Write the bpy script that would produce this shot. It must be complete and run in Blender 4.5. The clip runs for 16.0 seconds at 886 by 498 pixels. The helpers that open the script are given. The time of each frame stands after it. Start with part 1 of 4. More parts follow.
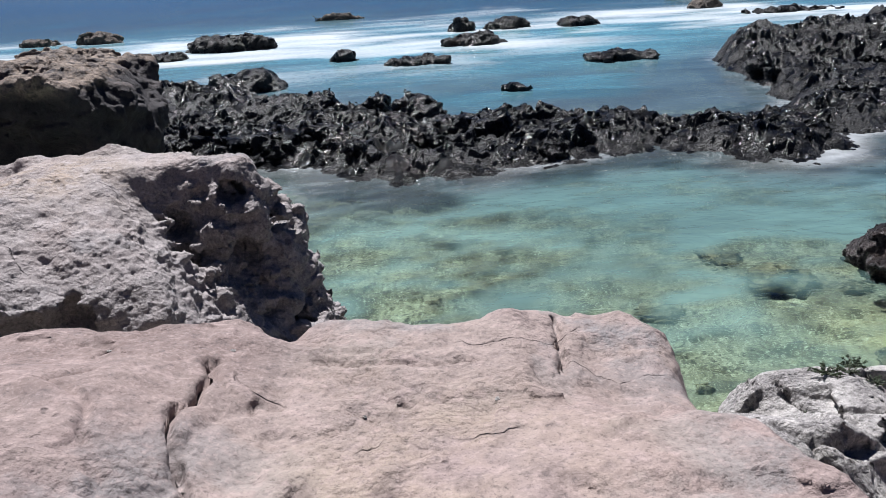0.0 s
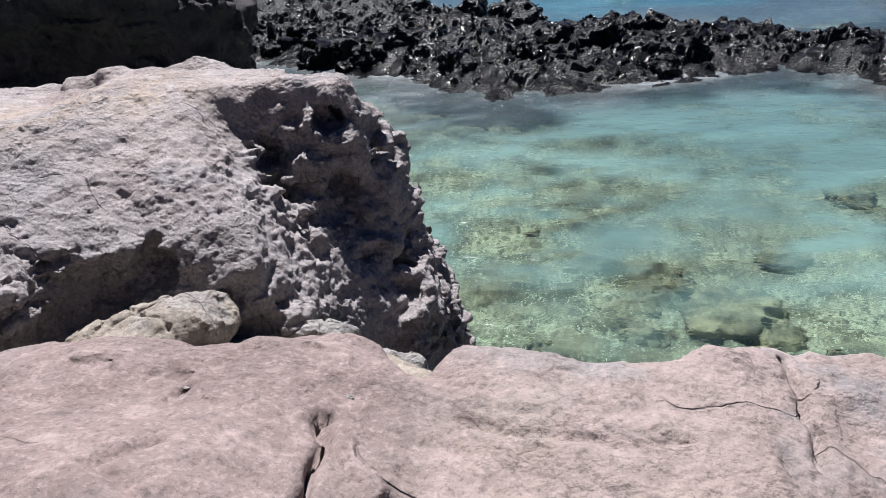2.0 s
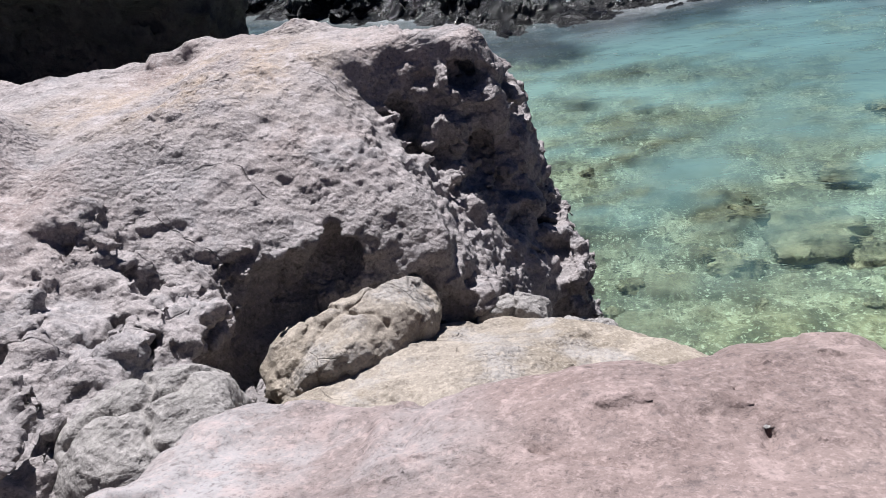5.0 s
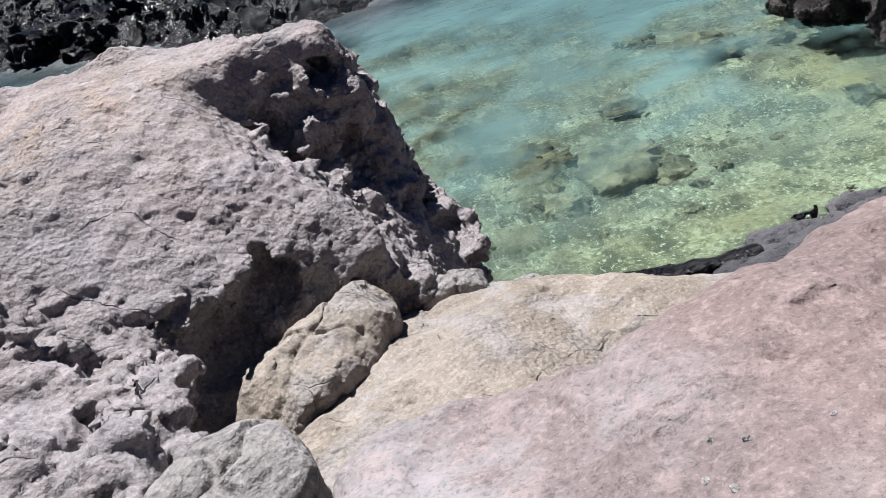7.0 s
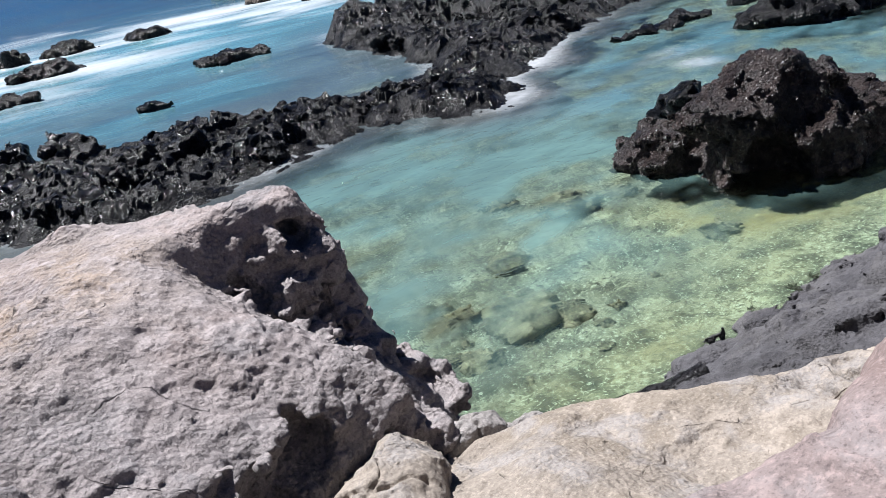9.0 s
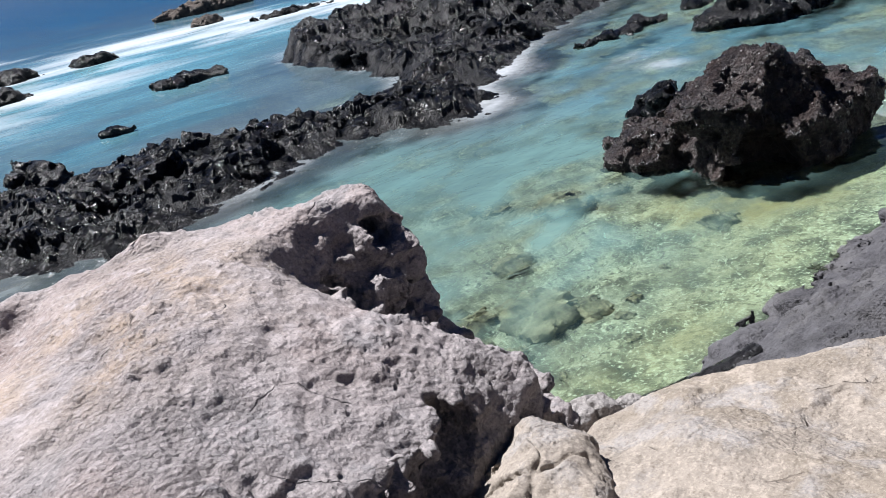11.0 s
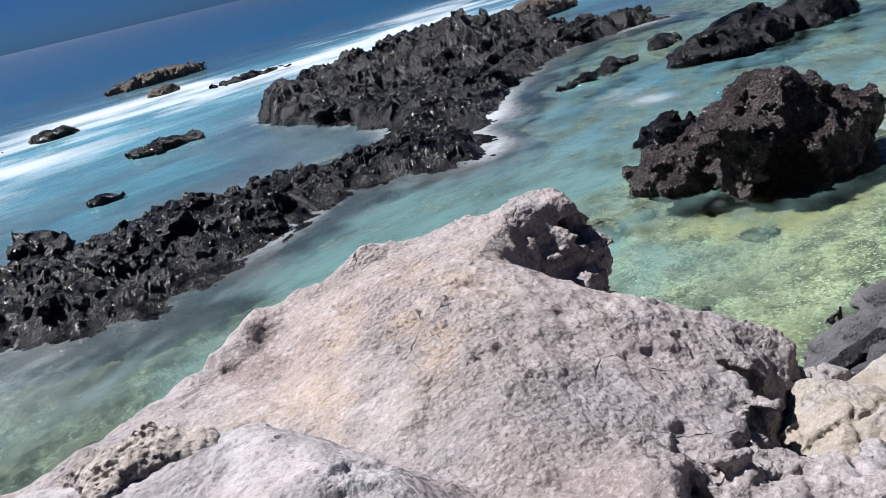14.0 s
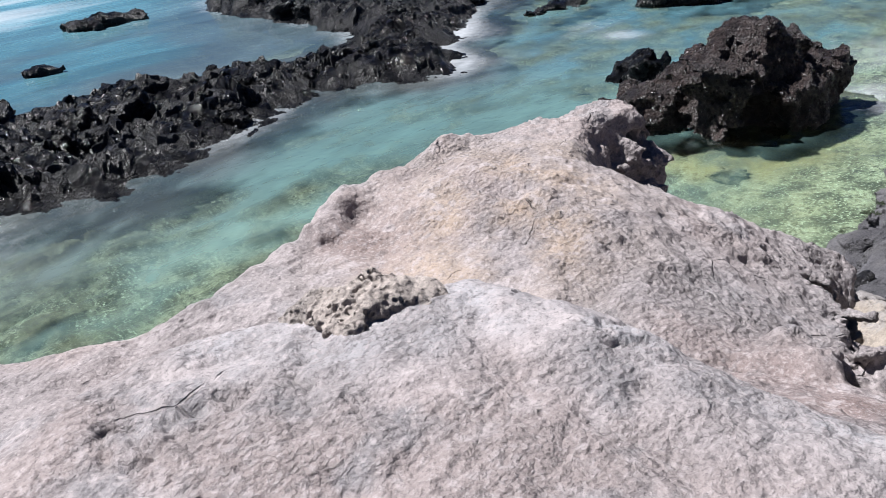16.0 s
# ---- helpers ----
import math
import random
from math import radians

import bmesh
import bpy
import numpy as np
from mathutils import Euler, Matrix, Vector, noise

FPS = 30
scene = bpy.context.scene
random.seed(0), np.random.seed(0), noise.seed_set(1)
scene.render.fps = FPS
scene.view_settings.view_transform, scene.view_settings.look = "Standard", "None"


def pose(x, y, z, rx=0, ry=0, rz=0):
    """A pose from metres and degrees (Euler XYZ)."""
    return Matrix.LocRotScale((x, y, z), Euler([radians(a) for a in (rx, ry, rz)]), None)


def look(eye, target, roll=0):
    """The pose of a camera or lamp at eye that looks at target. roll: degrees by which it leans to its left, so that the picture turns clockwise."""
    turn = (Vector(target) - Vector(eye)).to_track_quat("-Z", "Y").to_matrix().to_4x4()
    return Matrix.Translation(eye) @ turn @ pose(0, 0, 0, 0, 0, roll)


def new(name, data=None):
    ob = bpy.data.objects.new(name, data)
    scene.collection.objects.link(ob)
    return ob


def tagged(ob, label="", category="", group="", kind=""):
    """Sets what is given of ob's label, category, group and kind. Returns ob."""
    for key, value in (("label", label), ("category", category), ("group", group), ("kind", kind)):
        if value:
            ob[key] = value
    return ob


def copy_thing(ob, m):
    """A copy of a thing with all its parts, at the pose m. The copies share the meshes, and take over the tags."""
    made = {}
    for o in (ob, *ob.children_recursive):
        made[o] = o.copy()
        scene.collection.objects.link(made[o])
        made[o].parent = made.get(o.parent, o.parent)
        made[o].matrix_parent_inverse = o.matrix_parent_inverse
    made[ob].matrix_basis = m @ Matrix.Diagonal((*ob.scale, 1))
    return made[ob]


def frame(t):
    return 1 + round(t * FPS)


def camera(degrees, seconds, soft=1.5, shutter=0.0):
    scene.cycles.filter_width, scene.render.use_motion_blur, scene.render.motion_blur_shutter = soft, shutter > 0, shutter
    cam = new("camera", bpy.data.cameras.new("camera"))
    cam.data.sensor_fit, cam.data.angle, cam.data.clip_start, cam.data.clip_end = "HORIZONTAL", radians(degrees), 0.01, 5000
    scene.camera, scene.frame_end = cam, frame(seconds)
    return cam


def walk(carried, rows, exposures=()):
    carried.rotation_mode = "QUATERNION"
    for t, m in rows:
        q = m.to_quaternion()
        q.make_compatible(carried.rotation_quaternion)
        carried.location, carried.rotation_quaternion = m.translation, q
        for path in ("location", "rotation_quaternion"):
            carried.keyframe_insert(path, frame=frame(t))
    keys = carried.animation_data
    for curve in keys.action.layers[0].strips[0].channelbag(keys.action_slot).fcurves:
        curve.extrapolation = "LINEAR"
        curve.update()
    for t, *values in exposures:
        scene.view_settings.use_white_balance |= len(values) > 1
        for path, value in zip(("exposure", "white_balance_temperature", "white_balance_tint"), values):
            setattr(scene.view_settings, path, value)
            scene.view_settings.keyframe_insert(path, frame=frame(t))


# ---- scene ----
cam = camera(59.6, 16.0, soft=0.8)
METRES, EYE, TILT, LEAN, TURN = 9.0, 5.45, -21.1, 3.45, 0.0
ROWS = [
    (0.0, 0.0, 0.0, 0.0, 0.0, 0.0, 0.0),
    (0.5, 0.0008, 0.032, 0.0094, 0.73, -1.63, 0.02),
    (1.0, -0.0072, 0.0565, 0.0174, 2.16, -3.54, -0.59),
    (1.5, -0.0204, 0.0793, 0.0261, 3.71, -5.26, -1.56),
    (2.0, -0.0408, 0.102, 0.0336, 5.89, -7.11, -2.6),
    (2.5, -0.0695, 0.1137, 0.0361, 7.77, -8.87, -2.95),
    (3.0, -0.0938, 0.1274, 0.0398, 8.75, -10.2, -2.68),
    (3.5, -0.1175, 0.1327, 0.0423, 8.65, -10.73, -1.58),
    (6.0, -0.2771, 0.1441, 0.0491, -6.94, -12.77, 7.49),
    (6.5, -0.2998, 0.1529, 0.0499, -12.72, -13.74, 10.75),
    (7.0, -0.3251, 0.161, 0.0504, -17.56, -14.15, 13.38),
    (7.5, -0.3538, 0.1711, 0.0526, -22.94, -13.12, 14.65),
    (8.0, -0.383, 0.1832, 0.0591, -28.11, -6.46, 15.54),
    (8.5, -0.4124, 0.1885, 0.0575, -32.89, -4.77, 18.26),
    (9.0, -0.4416, 0.2083, 0.0596, -31.05, -4.55, 17.4),
    (9.5, -0.4646, 0.2162, 0.0656, -30.2, -3.45, 18.28),
    (10.0, -0.4858, 0.2345, 0.0666, -31.33, -3.73, 18.99),
    (12.5, -0.621, 0.3178, 0.0938, -41.0, -5.4, 22.04),
    (13.0, -0.6496, 0.3355, 0.1022, -41.71, -4.51, 23.17),
    (13.5, -0.6813, 0.3494, 0.1076, -41.4, -3.19, 24.02),
    (14.0, -0.7147, 0.3783, 0.1135, -39.75, -2.2, 24.06),
    (14.5, -0.7463, 0.3948, 0.1181, -41.42, -4.12, 23.45),
    (15.0, -0.7692, 0.4157, 0.1242, -43.29, -6.42, 21.22),
    (15.5, -0.788, 0.4387, 0.1297, -44.38, -8.22, 18.93),
    (16.0, -0.8103, 0.4561, 0.137, -45.58, -10.04, 17.67),
]
walk(cam, [(t, pose(0, 0, EYE, TILT, LEAN, TURN) @ pose(METRES * x, METRES * y, METRES * z, 90 + pitch, roll, yaw)) for t, x, y, z, yaw, pitch, roll in ROWS],
     [(0.0, 0.9), (1.0, 0.95), (3.0, 1.09), (7.0, 1.0), (10.0, 1.1), (13.0, 1.06), (16.0, 1.0)])

# ---- light ----
SUN_EL, SUN_AZ = radians(57), radians(-16)      # azimuth from +y, turning towards +x
world = bpy.data.worlds.new("world")
scene.world = world
world.use_nodes = True
wn = world.node_tree
sky = wn.nodes.new("ShaderNodeTexSky")
sky.sky_type = "NISHITA"
sky.sun_disc = False
sky.sun_elevation, sky.sun_rotation = SUN_EL, SUN_AZ
sky.altitude, sky.air_density, sky.dust_density, sky.ozone_density = 0, 0.55, 0.5, 3.0
wn.nodes["Background"].inputs[1].default_value = 0.0105
clean = wn.nodes.new("ShaderNodeMix")          # clear sea air: less haze-yellow low over the horizon
clean.data_type, clean.blend_type = "RGBA", "MULTIPLY"
clean.inputs[0].default_value, clean.inputs[7].default_value = 1.0, (0.41, 0.94, 1.9, 1)
wn.links.new(sky.outputs[0], clean.inputs[6])
wn.links.new(clean.outputs[2], wn.nodes["Background"].inputs[0])
sun = new("sun", bpy.data.lights.new("sun", "SUN"))
sun.data.energy, sun.data.angle, sun.data.color = 5.0, radians(0.53), (0.99, 0.985, 1.025)
to_sun = Vector((math.sin(SUN_AZ) * math.cos(SUN_EL), math.cos(SUN_AZ) * math.cos(SUN_EL), math.sin(SUN_EL)))
sun.matrix_world = look(to_sun * 50, (0, 0, 0))

# ---- noise, shapes and meshing ----
RNG = np.random.RandomState(11)
PERM = RNG.permutation(256)
VAL = RNG.rand(256).astype(np.float32) * 2 - 1
JIT = RNG.rand(256, 3).astype(np.float32)


def hashed(ix, iy, iz):
    return PERM[(PERM[(PERM[ix & 255] + iy) & 255] + iz) & 255]


def value(p):
    """Smooth value noise, -1 to 1, at points (n, 3)."""
    i = np.floor(p)
    u = p - i
    i = i.astype(np.int64)
    u = u * u * (3 - 2 * u)
    out = np.zeros(len(p), np.float32)
    for a in (0, 1):
        wa = u[:, 0] if a else 1 - u[:, 0]
        for b in (0, 1):
            wb = wa * (u[:, 1] if b else 1 - u[:, 1])
            for c in (0, 1):
                out += wb * (u[:, 2] if c else 1 - u[:, 2]) * VAL[hashed(i[:, 0] + a, i[:, 1] + b, i[:, 2] + c)]
    return out


def fbm(p, size, octaves=4, gain=0.5, seed=0.0):
    out, amp = np.zeros(len(p), np.float32), 1.0
    q = p / size + seed * 7.31
    for _ in range(octaves):
        out += amp * value(q)
        q, amp = q * 2.03 + 3.7, amp * gain
    return out


def ridged(p, size, octaves=3, gain=0.5, seed=0.0):
    """Sharp crests and soft hollows, about 0 to 1."""
    out, amp, q = np.zeros(len(p), np.float32), 1.0, p / size + seed * 5.17
    for _ in range(octaves):
        out += amp * (1 - np.abs(value(q)) * 2)
        q, amp = q * 2.1 + 1.9, amp * gain
    return out * 0.5


def cells(p, size, seed=0.0):
    """Distances to the nearest and the second nearest of scattered points, in units of size."""
    q = p / size + seed * 3.3
    i = np.floor(q).astype(np.int64)
    f1 = np.full(len(p), 9.0, np.float32)
    f2 = f1.copy()
    for a in (-1, 0, 1):
        for b in (-1, 0, 1):
            for c in (-1, 0, 1):
                k = i + (a, b, c)
                d = np.sqrt((((k + JIT[hashed(k[:, 0], k[:, 1], k[:, 2])]) - q) ** 2).sum(1)).astype(np.float32)
                f2 = np.minimum(f2, np.maximum(f1, d))
                f1 = np.minimum(f1, d)
    return f1, f2


def facets(p, size, seed=0.0, tilt=0.9):
    """Broken planes: each cell of scattered points has a height and a slope of its own, about -1 to 1."""
    q = (p / size + seed * 2.7).astype(np.float32)
    i = np.floor(q - 0.5).astype(np.int64)
    best, keep, off = np.full(len(p), 9.0, np.float32), np.zeros(len(p), np.int64), np.zeros((len(p), 3), np.float32)
    for a in (0, 1):
        for b in (0, 1):
            for c in (0, 1):
                k = i + (a, b, c)
                h = hashed(k[:, 0], k[:, 1], k[:, 2])
                d = q - (k + 0.2 + 0.6 * JIT[h])
                r = (d * d).sum(1)
                less = r < best
                best, keep = np.where(less, r, best), np.where(less, h, keep)
                off[less] = d[less]
    slope = JIT[(keep * 7 + 31) & 255] * 2 - 1
    return 0.5 * VAL[keep] + tilt * (off * slope).sum(1)


def refine(v, q):
    """Each quad in four."""
    e = np.sort(np.stack([q, np.roll(q, -1, 1)], 2).reshape(-1, 2), 1)
    key, back = np.unique(e[:, 0].astype(np.int64) * len(v) + e[:, 1], return_inverse=True)
    mid = (v[key // len(v)] + v[key % len(v)]) / 2
    em = back.reshape(-1, 4) + len(v)
    fc = np.arange(len(q)) + len(v) + len(mid)
    quads = [np.stack([q[:, k], em[:, k], fc, em[:, k - 1]], 1) for k in range(4)]
    return np.concatenate([v, mid, v[q].mean(1)]).astype(np.float32), np.concatenate(quads)


def normals(v, q):
    n = np.cross(v[q[:, 2]] - v[q[:, 0]], v[q[:, 3]] - v[q[:, 1]])
    out = np.stack([sum(np.bincount(q[:, k], n[:, c], len(v)) for k in range(4)) for c in range(3)], 1)
    return out / np.maximum(np.linalg.norm(out, axis=1), 1e-9)[:, None]


def largest(v, q):
    """The biggest connected piece alone."""
    label = np.arange(len(v))
    while True:
        low = label[q].min(1)
        after = label.copy()
        for k in range(4):
            np.minimum.at(after, q[:, k], low)
        after = after[after]
        if (after == label).all():
            break
        label = after
    keep = label == np.bincount(label).argmax()
    back = np.cumsum(keep) - 1
    return v[keep], back[q[keep[q[:, 0]]]]


def smoothed(v, q, rounds):
    """Thin spikes drawn in, by the mean of each point's neighbours."""
    a, b = q.ravel(), np.roll(q, -1, 1).ravel()
    num = np.maximum(np.bincount(a, minlength=len(v)), 1)
    for _ in range(rounds):
        v = 0.4 * v + 0.6 * np.stack([np.bincount(a, v[b, c], len(v)) / num for c in range(3)], 1)
    return v, q


def weathered(v, q, height):
    """A finer mesh, with height(points) added along the normals."""
    v, q = refine(*largest(v, q))
    h = np.concatenate([height(v[k:k + 300000]) for k in range(0, len(v), 300000)])
    return v + normals(v, q) * h[:, None], q


def groove(p, lines, width, depth):
    """Cracks along lines in plan, as a height below 0."""
    w = p[:, :2] + 0.045 * np.stack([fbm(p, 0.18, 2, seed=31), fbm(p, 0.18, 2, seed=32)], 1)
    d = np.full(len(p), 9.0)
    for run in lines:
        for (ax, ay), (bx, by) in zip(run, run[1:]):
            h = np.clip(((w[:, 0] - ax) * (bx - ax) + (w[:, 1] - ay) * (by - ay)) / ((bx - ax) ** 2 + (by - ay) ** 2), 0, 1)
            d = np.minimum(d, np.hypot(w[:, 0] - ax - h * (bx - ax), w[:, 1] - ay - h * (by - ay)))
    return -depth * np.exp(-(d / width) ** 2)


def smin(a, b, k):
    h = np.clip(0.5 + 0.5 * (b - a) / k, 0, 1)
    return b * (1 - h) + a * h - k * h * (1 - h)


def smax(a, b, k):
    return -smin(-a, -b, k)


def outline(X, Y, pts):
    """Signed distance in plan to a closed outline, below 0 inside."""
    best = np.full(np.broadcast(X, Y).shape, 1e9, np.float32)
    inside = np.zeros(best.shape, bool)
    for (ax, ay), (bx, by) in zip(pts, pts[1:] + pts[:1]):
        ex, ey = bx - ax, by - ay
        wx, wy = X - ax, Y - ay
        h = np.clip((wx * ex + wy * ey) / (ex * ex + ey * ey), 0, 1)
        best = np.minimum(best, (wx - ex * h) ** 2 + (wy - ey * h) ** 2)
        if by != ay:
            inside ^= ((ay > Y) != (by > Y)) & (X < ex * (Y - ay) / (by - ay) + ax)
    best = np.sqrt(best)
    return np.where(inside, -best, best)


def ball(X, Y, Z, c, r):
    """About the distance to an ellipsoid."""
    k = np.sqrt(((X - c[0]) / r[0]) ** 2 + ((Y - c[1]) / r[1]) ** 2 + ((Z - c[2]) / r[2]) ** 2)
    return (k - 1) * min(r)


def block(X, Y, Z, c, h, r=0.08):
    """Distance to a box with rounded edges."""
    a = [np.abs(v - c[i]) - h[i] + r for i, v in enumerate((X, Y, Z))]
    far = np.sqrt(sum(np.maximum(v, 0) ** 2 for v in a))
    return far + np.minimum(np.maximum(np.maximum(a[0], a[1]), a[2]), 0) - r


def capsule(X, Y, Z, a, b, r):
    d = [b[i] - a[i] for i in range(3)]
    n = sum(v * v for v in d)
    h = np.clip(((X - a[0]) * d[0] + (Y - a[1]) * d[1] + (Z - a[2]) * d[2]) / n, 0, 1)
    return np.sqrt((X - a[0] - h * d[0]) ** 2 + (Y - a[1] - h * d[1]) ** 2 + (Z - a[2] - h * d[2]) ** 2) - r


def solid(form, detail, lo, hi, step, band=0.5):
    """Vertices and quads of the surface form + detail = 0 in a box (surface nets); detail is worked out near the surface only."""
    ax = [np.arange(lo[i], hi[i] + step, step, dtype=np.float32) for i in range(3)]
    X, Y, Z = ax[0][:, None, None], ax[1][None, :, None], ax[2][None, None, :]
    vol = np.broadcast_to(form(X, Y, Z), (len(ax[0]), len(ax[1]), len(ax[2]))).astype(np.float32).copy()
    if detail:
        near = np.nonzero(np.abs(vol) < band)
        p = np.stack([ax[i][near[i]] for i in range(3)], 1)
        got = np.empty(len(p), np.float32)
        for k in range(0, len(p), 400000):
            got[k:k + 400000] = detail(p[k:k + 400000])
        vol[near] += got
    sign = vol < 0
    n = np.array(vol.shape) - 1
    count = np.zeros(n, np.int8)
    corner = [(a, b, c) for a in (0, 1) for b in (0, 1) for c in (0, 1)]
    for a, b, c in corner:
        count += sign[a:a + n[0], b:b + n[1], c:c + n[2]]
    act = np.nonzero((count > 0) & (count < 8))
    ids = np.full(n, -1, np.int64)
    ids[act] = np.arange(len(act[0]))
    base = np.stack(act, 1)
    acc, num = np.zeros((len(base), 3), np.float32), np.zeros(len(base), np.float32)
    for k, p in enumerate(corner):
        for axis in range(3):
            if p[axis]:
                continue
            q = list(p)
            q[axis] = 1
            va = vol[base[:, 0] + p[0], base[:, 1] + p[1], base[:, 2] + p[2]]
            vb = vol[base[:, 0] + q[0], base[:, 1] + q[1], base[:, 2] + q[2]]
            cross = (va < 0) != (vb < 0)
            t = np.where(cross, va / np.where(cross, va - vb, 1), 0)
            at = np.tile(np.array(p, np.float32), (len(base), 1))
            at[:, axis] += t
            acc += np.where(cross[:, None], at, 0)
            num += cross
    verts = (base + acc / num[:, None]) * step + np.array(lo, np.float32)
    quads = []
    for axis in range(3):
        u, v = (axis + 1) % 3, (axis + 2) % 3
        sl = [slice(1, n[i]) for i in range(3)]
        sl[axis] = slice(0, n[axis])
        s0 = sign[tuple(sl)]
        sl[axis] = slice(1, n[axis] + 1)
        s1 = sign[tuple(sl)]
        e = np.nonzero(s0 != s1)
        g = np.stack(e, 1)
        g[:, u] += 1
        g[:, v] += 1
        flip = ~s0[e]
        du, dv = np.zeros(3, int), np.zeros(3, int)
        du[u], dv[v] = 1, 1
        q = np.stack([ids[tuple((g - du - dv).T)], ids[tuple((g - dv).T)], ids[tuple(g.T)], ids[tuple((g - du).T)]], 1)
        q[flip] = q[flip][:, ::-1]
        quads.append(q)
    quads = np.concatenate(quads)
    return verts, quads[(quads >= 0).all(1)]


def mesh(name, verts, quads, material, smooth=True):
    """A mesh object out of arrays of vertices and quads."""
    me = bpy.data.meshes.new(name)
    me.vertices.add(len(verts))
    me.vertices.foreach_set("co", np.asarray(verts, np.float32).ravel())
    me.loops.add(quads.size)
    me.loops.foreach_set("vertex_index", quads.astype(np.int32).ravel())
    me.polygons.add(len(quads))
    me.polygons.foreach_set("loop_start", np.arange(0, quads.size, 4, dtype=np.int32))
    me.polygons.foreach_set("loop_total", np.full(len(quads), 4, np.int32))
    me.polygons.foreach_set("use_smooth", np.full(len(quads), smooth, bool))
    me.update(calc_edges=True)
    me.materials.append(material)
    return new(name, me)


def sheet(xs, ys, height):
    """Vertices and quads of a rectangular net with the heights height(points)."""
    gx, gy = np.meshgrid(xs, ys, indexing="ij")
    p = np.stack([gx.ravel(), gy.ravel(), np.zeros(gx.size)], 1)
    p[:, 2] = height(p)
    i = np.arange(gx.size).reshape(gx.shape)
    q = np.stack([i[:-1, :-1].ravel(), i[1:, :-1].ravel(), i[1:, 1:].ravel(), i[:-1, 1:].ravel()], 1)
    return p, q


# ---- materials ----
class Nodes:
    """Short ways to wire a node material."""

    def __init__(self, name):
        self.mat = bpy.data.materials.new(name)
        self.mat.use_nodes = True
        self.tree = self.mat.node_tree
        self.tree.nodes.clear()
        self.out = self.add("ShaderNodeOutputMaterial")
        self.coord = self.add("ShaderNodeTexCoord").outputs["Object"]

    def add(self, kind, **sets):
        n = self.tree.nodes.new(kind)
        for k, v in sets.items():
            setattr(n, k, v)
        return n

    def put(self, socket, v):
        if isinstance(v, bpy.types.NodeSocket):
            self.tree.links.new(v, socket)
        elif isinstance(v, tuple) and len(v) == 3 and socket.type == "RGBA":
            socket.default_value = (*v, 1)
        else:
            socket.default_value = v

    def noise(self, scale, detail=6, rough=0.6, coord=None, distortion=0.0):
        n = self.add("ShaderNodeTexNoise")
        self.put(n.inputs["Vector"], coord or self.coord)
        self.put(n.inputs["Scale"], scale), self.put(n.inputs["Detail"], detail)
        self.put(n.inputs["Roughness"], rough), self.put(n.inputs["Distortion"], distortion)
        return n.outputs["Fac"]

    def voronoi(self, scale, feature="F1", coord=None, out="Distance"):
        n = self.add("ShaderNodeTexVoronoi", feature=feature)
        self.put(n.inputs["Vector"], coord or self.coord)
        self.put(n.inputs["Scale"], scale)
        return n.outputs[out]

    def span(self, v, a, b, lo=0.0, hi=1.0):
        n = self.add("ShaderNodeMapRange")
        for k, x in zip(range(5), (v, a, b, lo, hi)):
            self.put(n.inputs[k], x)
        return n.outputs[0]

    def math(self, op, a, b=0.0):
        n = self.add("ShaderNodeMath", operation=op)
        self.put(n.inputs[0], a), self.put(n.inputs[1], b)
        return n.outputs[0]

    def mix(self, fac, a, b, blend="MIX"):
        n = self.add("ShaderNodeMix", data_type="RGBA", blend_type=blend)
        self.put(n.inputs[0], fac), self.put(n.inputs[6], a), self.put(n.inputs[7], b)
        return n.outputs[2]

    def stretch(self, scale, coord=None, turn=(0, 0, 0)):
        n = self.add("ShaderNodeMapping")
        self.put(n.inputs["Vector"], coord or self.coord)
        n.inputs["Scale"].default_value, n.inputs["Rotation"].default_value = scale, turn
        return n.outputs[0]

    def bump(self, height, strength, distance, normal=None):
        n = self.add("ShaderNodeBump")
        self.put(n.inputs["Height"], height), self.put(n.inputs["Strength"], strength), self.put(n.inputs["Distance"], distance)
        if normal:
            self.put(n.inputs["Normal"], normal)
        return n.outputs[0]

    def attr(self, name):
        return self.add("ShaderNodeAttribute", attribute_name=name).outputs["Fac"]

    def mixed(self, fac, a, b):
        n = self.add("ShaderNodeMixShader")
        self.put(n.inputs[0], fac), self.put(n.inputs[1], a), self.put(n.inputs[2], b)
        return n.outputs[0]

    def finish(self, colour, rough, normal=None, spec=0.5):
        n = self.add("ShaderNodeBsdfPrincipled")
        self.put(n.inputs["Base Color"], colour), self.put(n.inputs["Roughness"], rough)
        self.put(n.inputs["Specular IOR Level"], spec)
        if normal:
            self.put(n.inputs["Normal"], normal)
        self.put(self.out.inputs[0], n.outputs[0])
        return self.mat


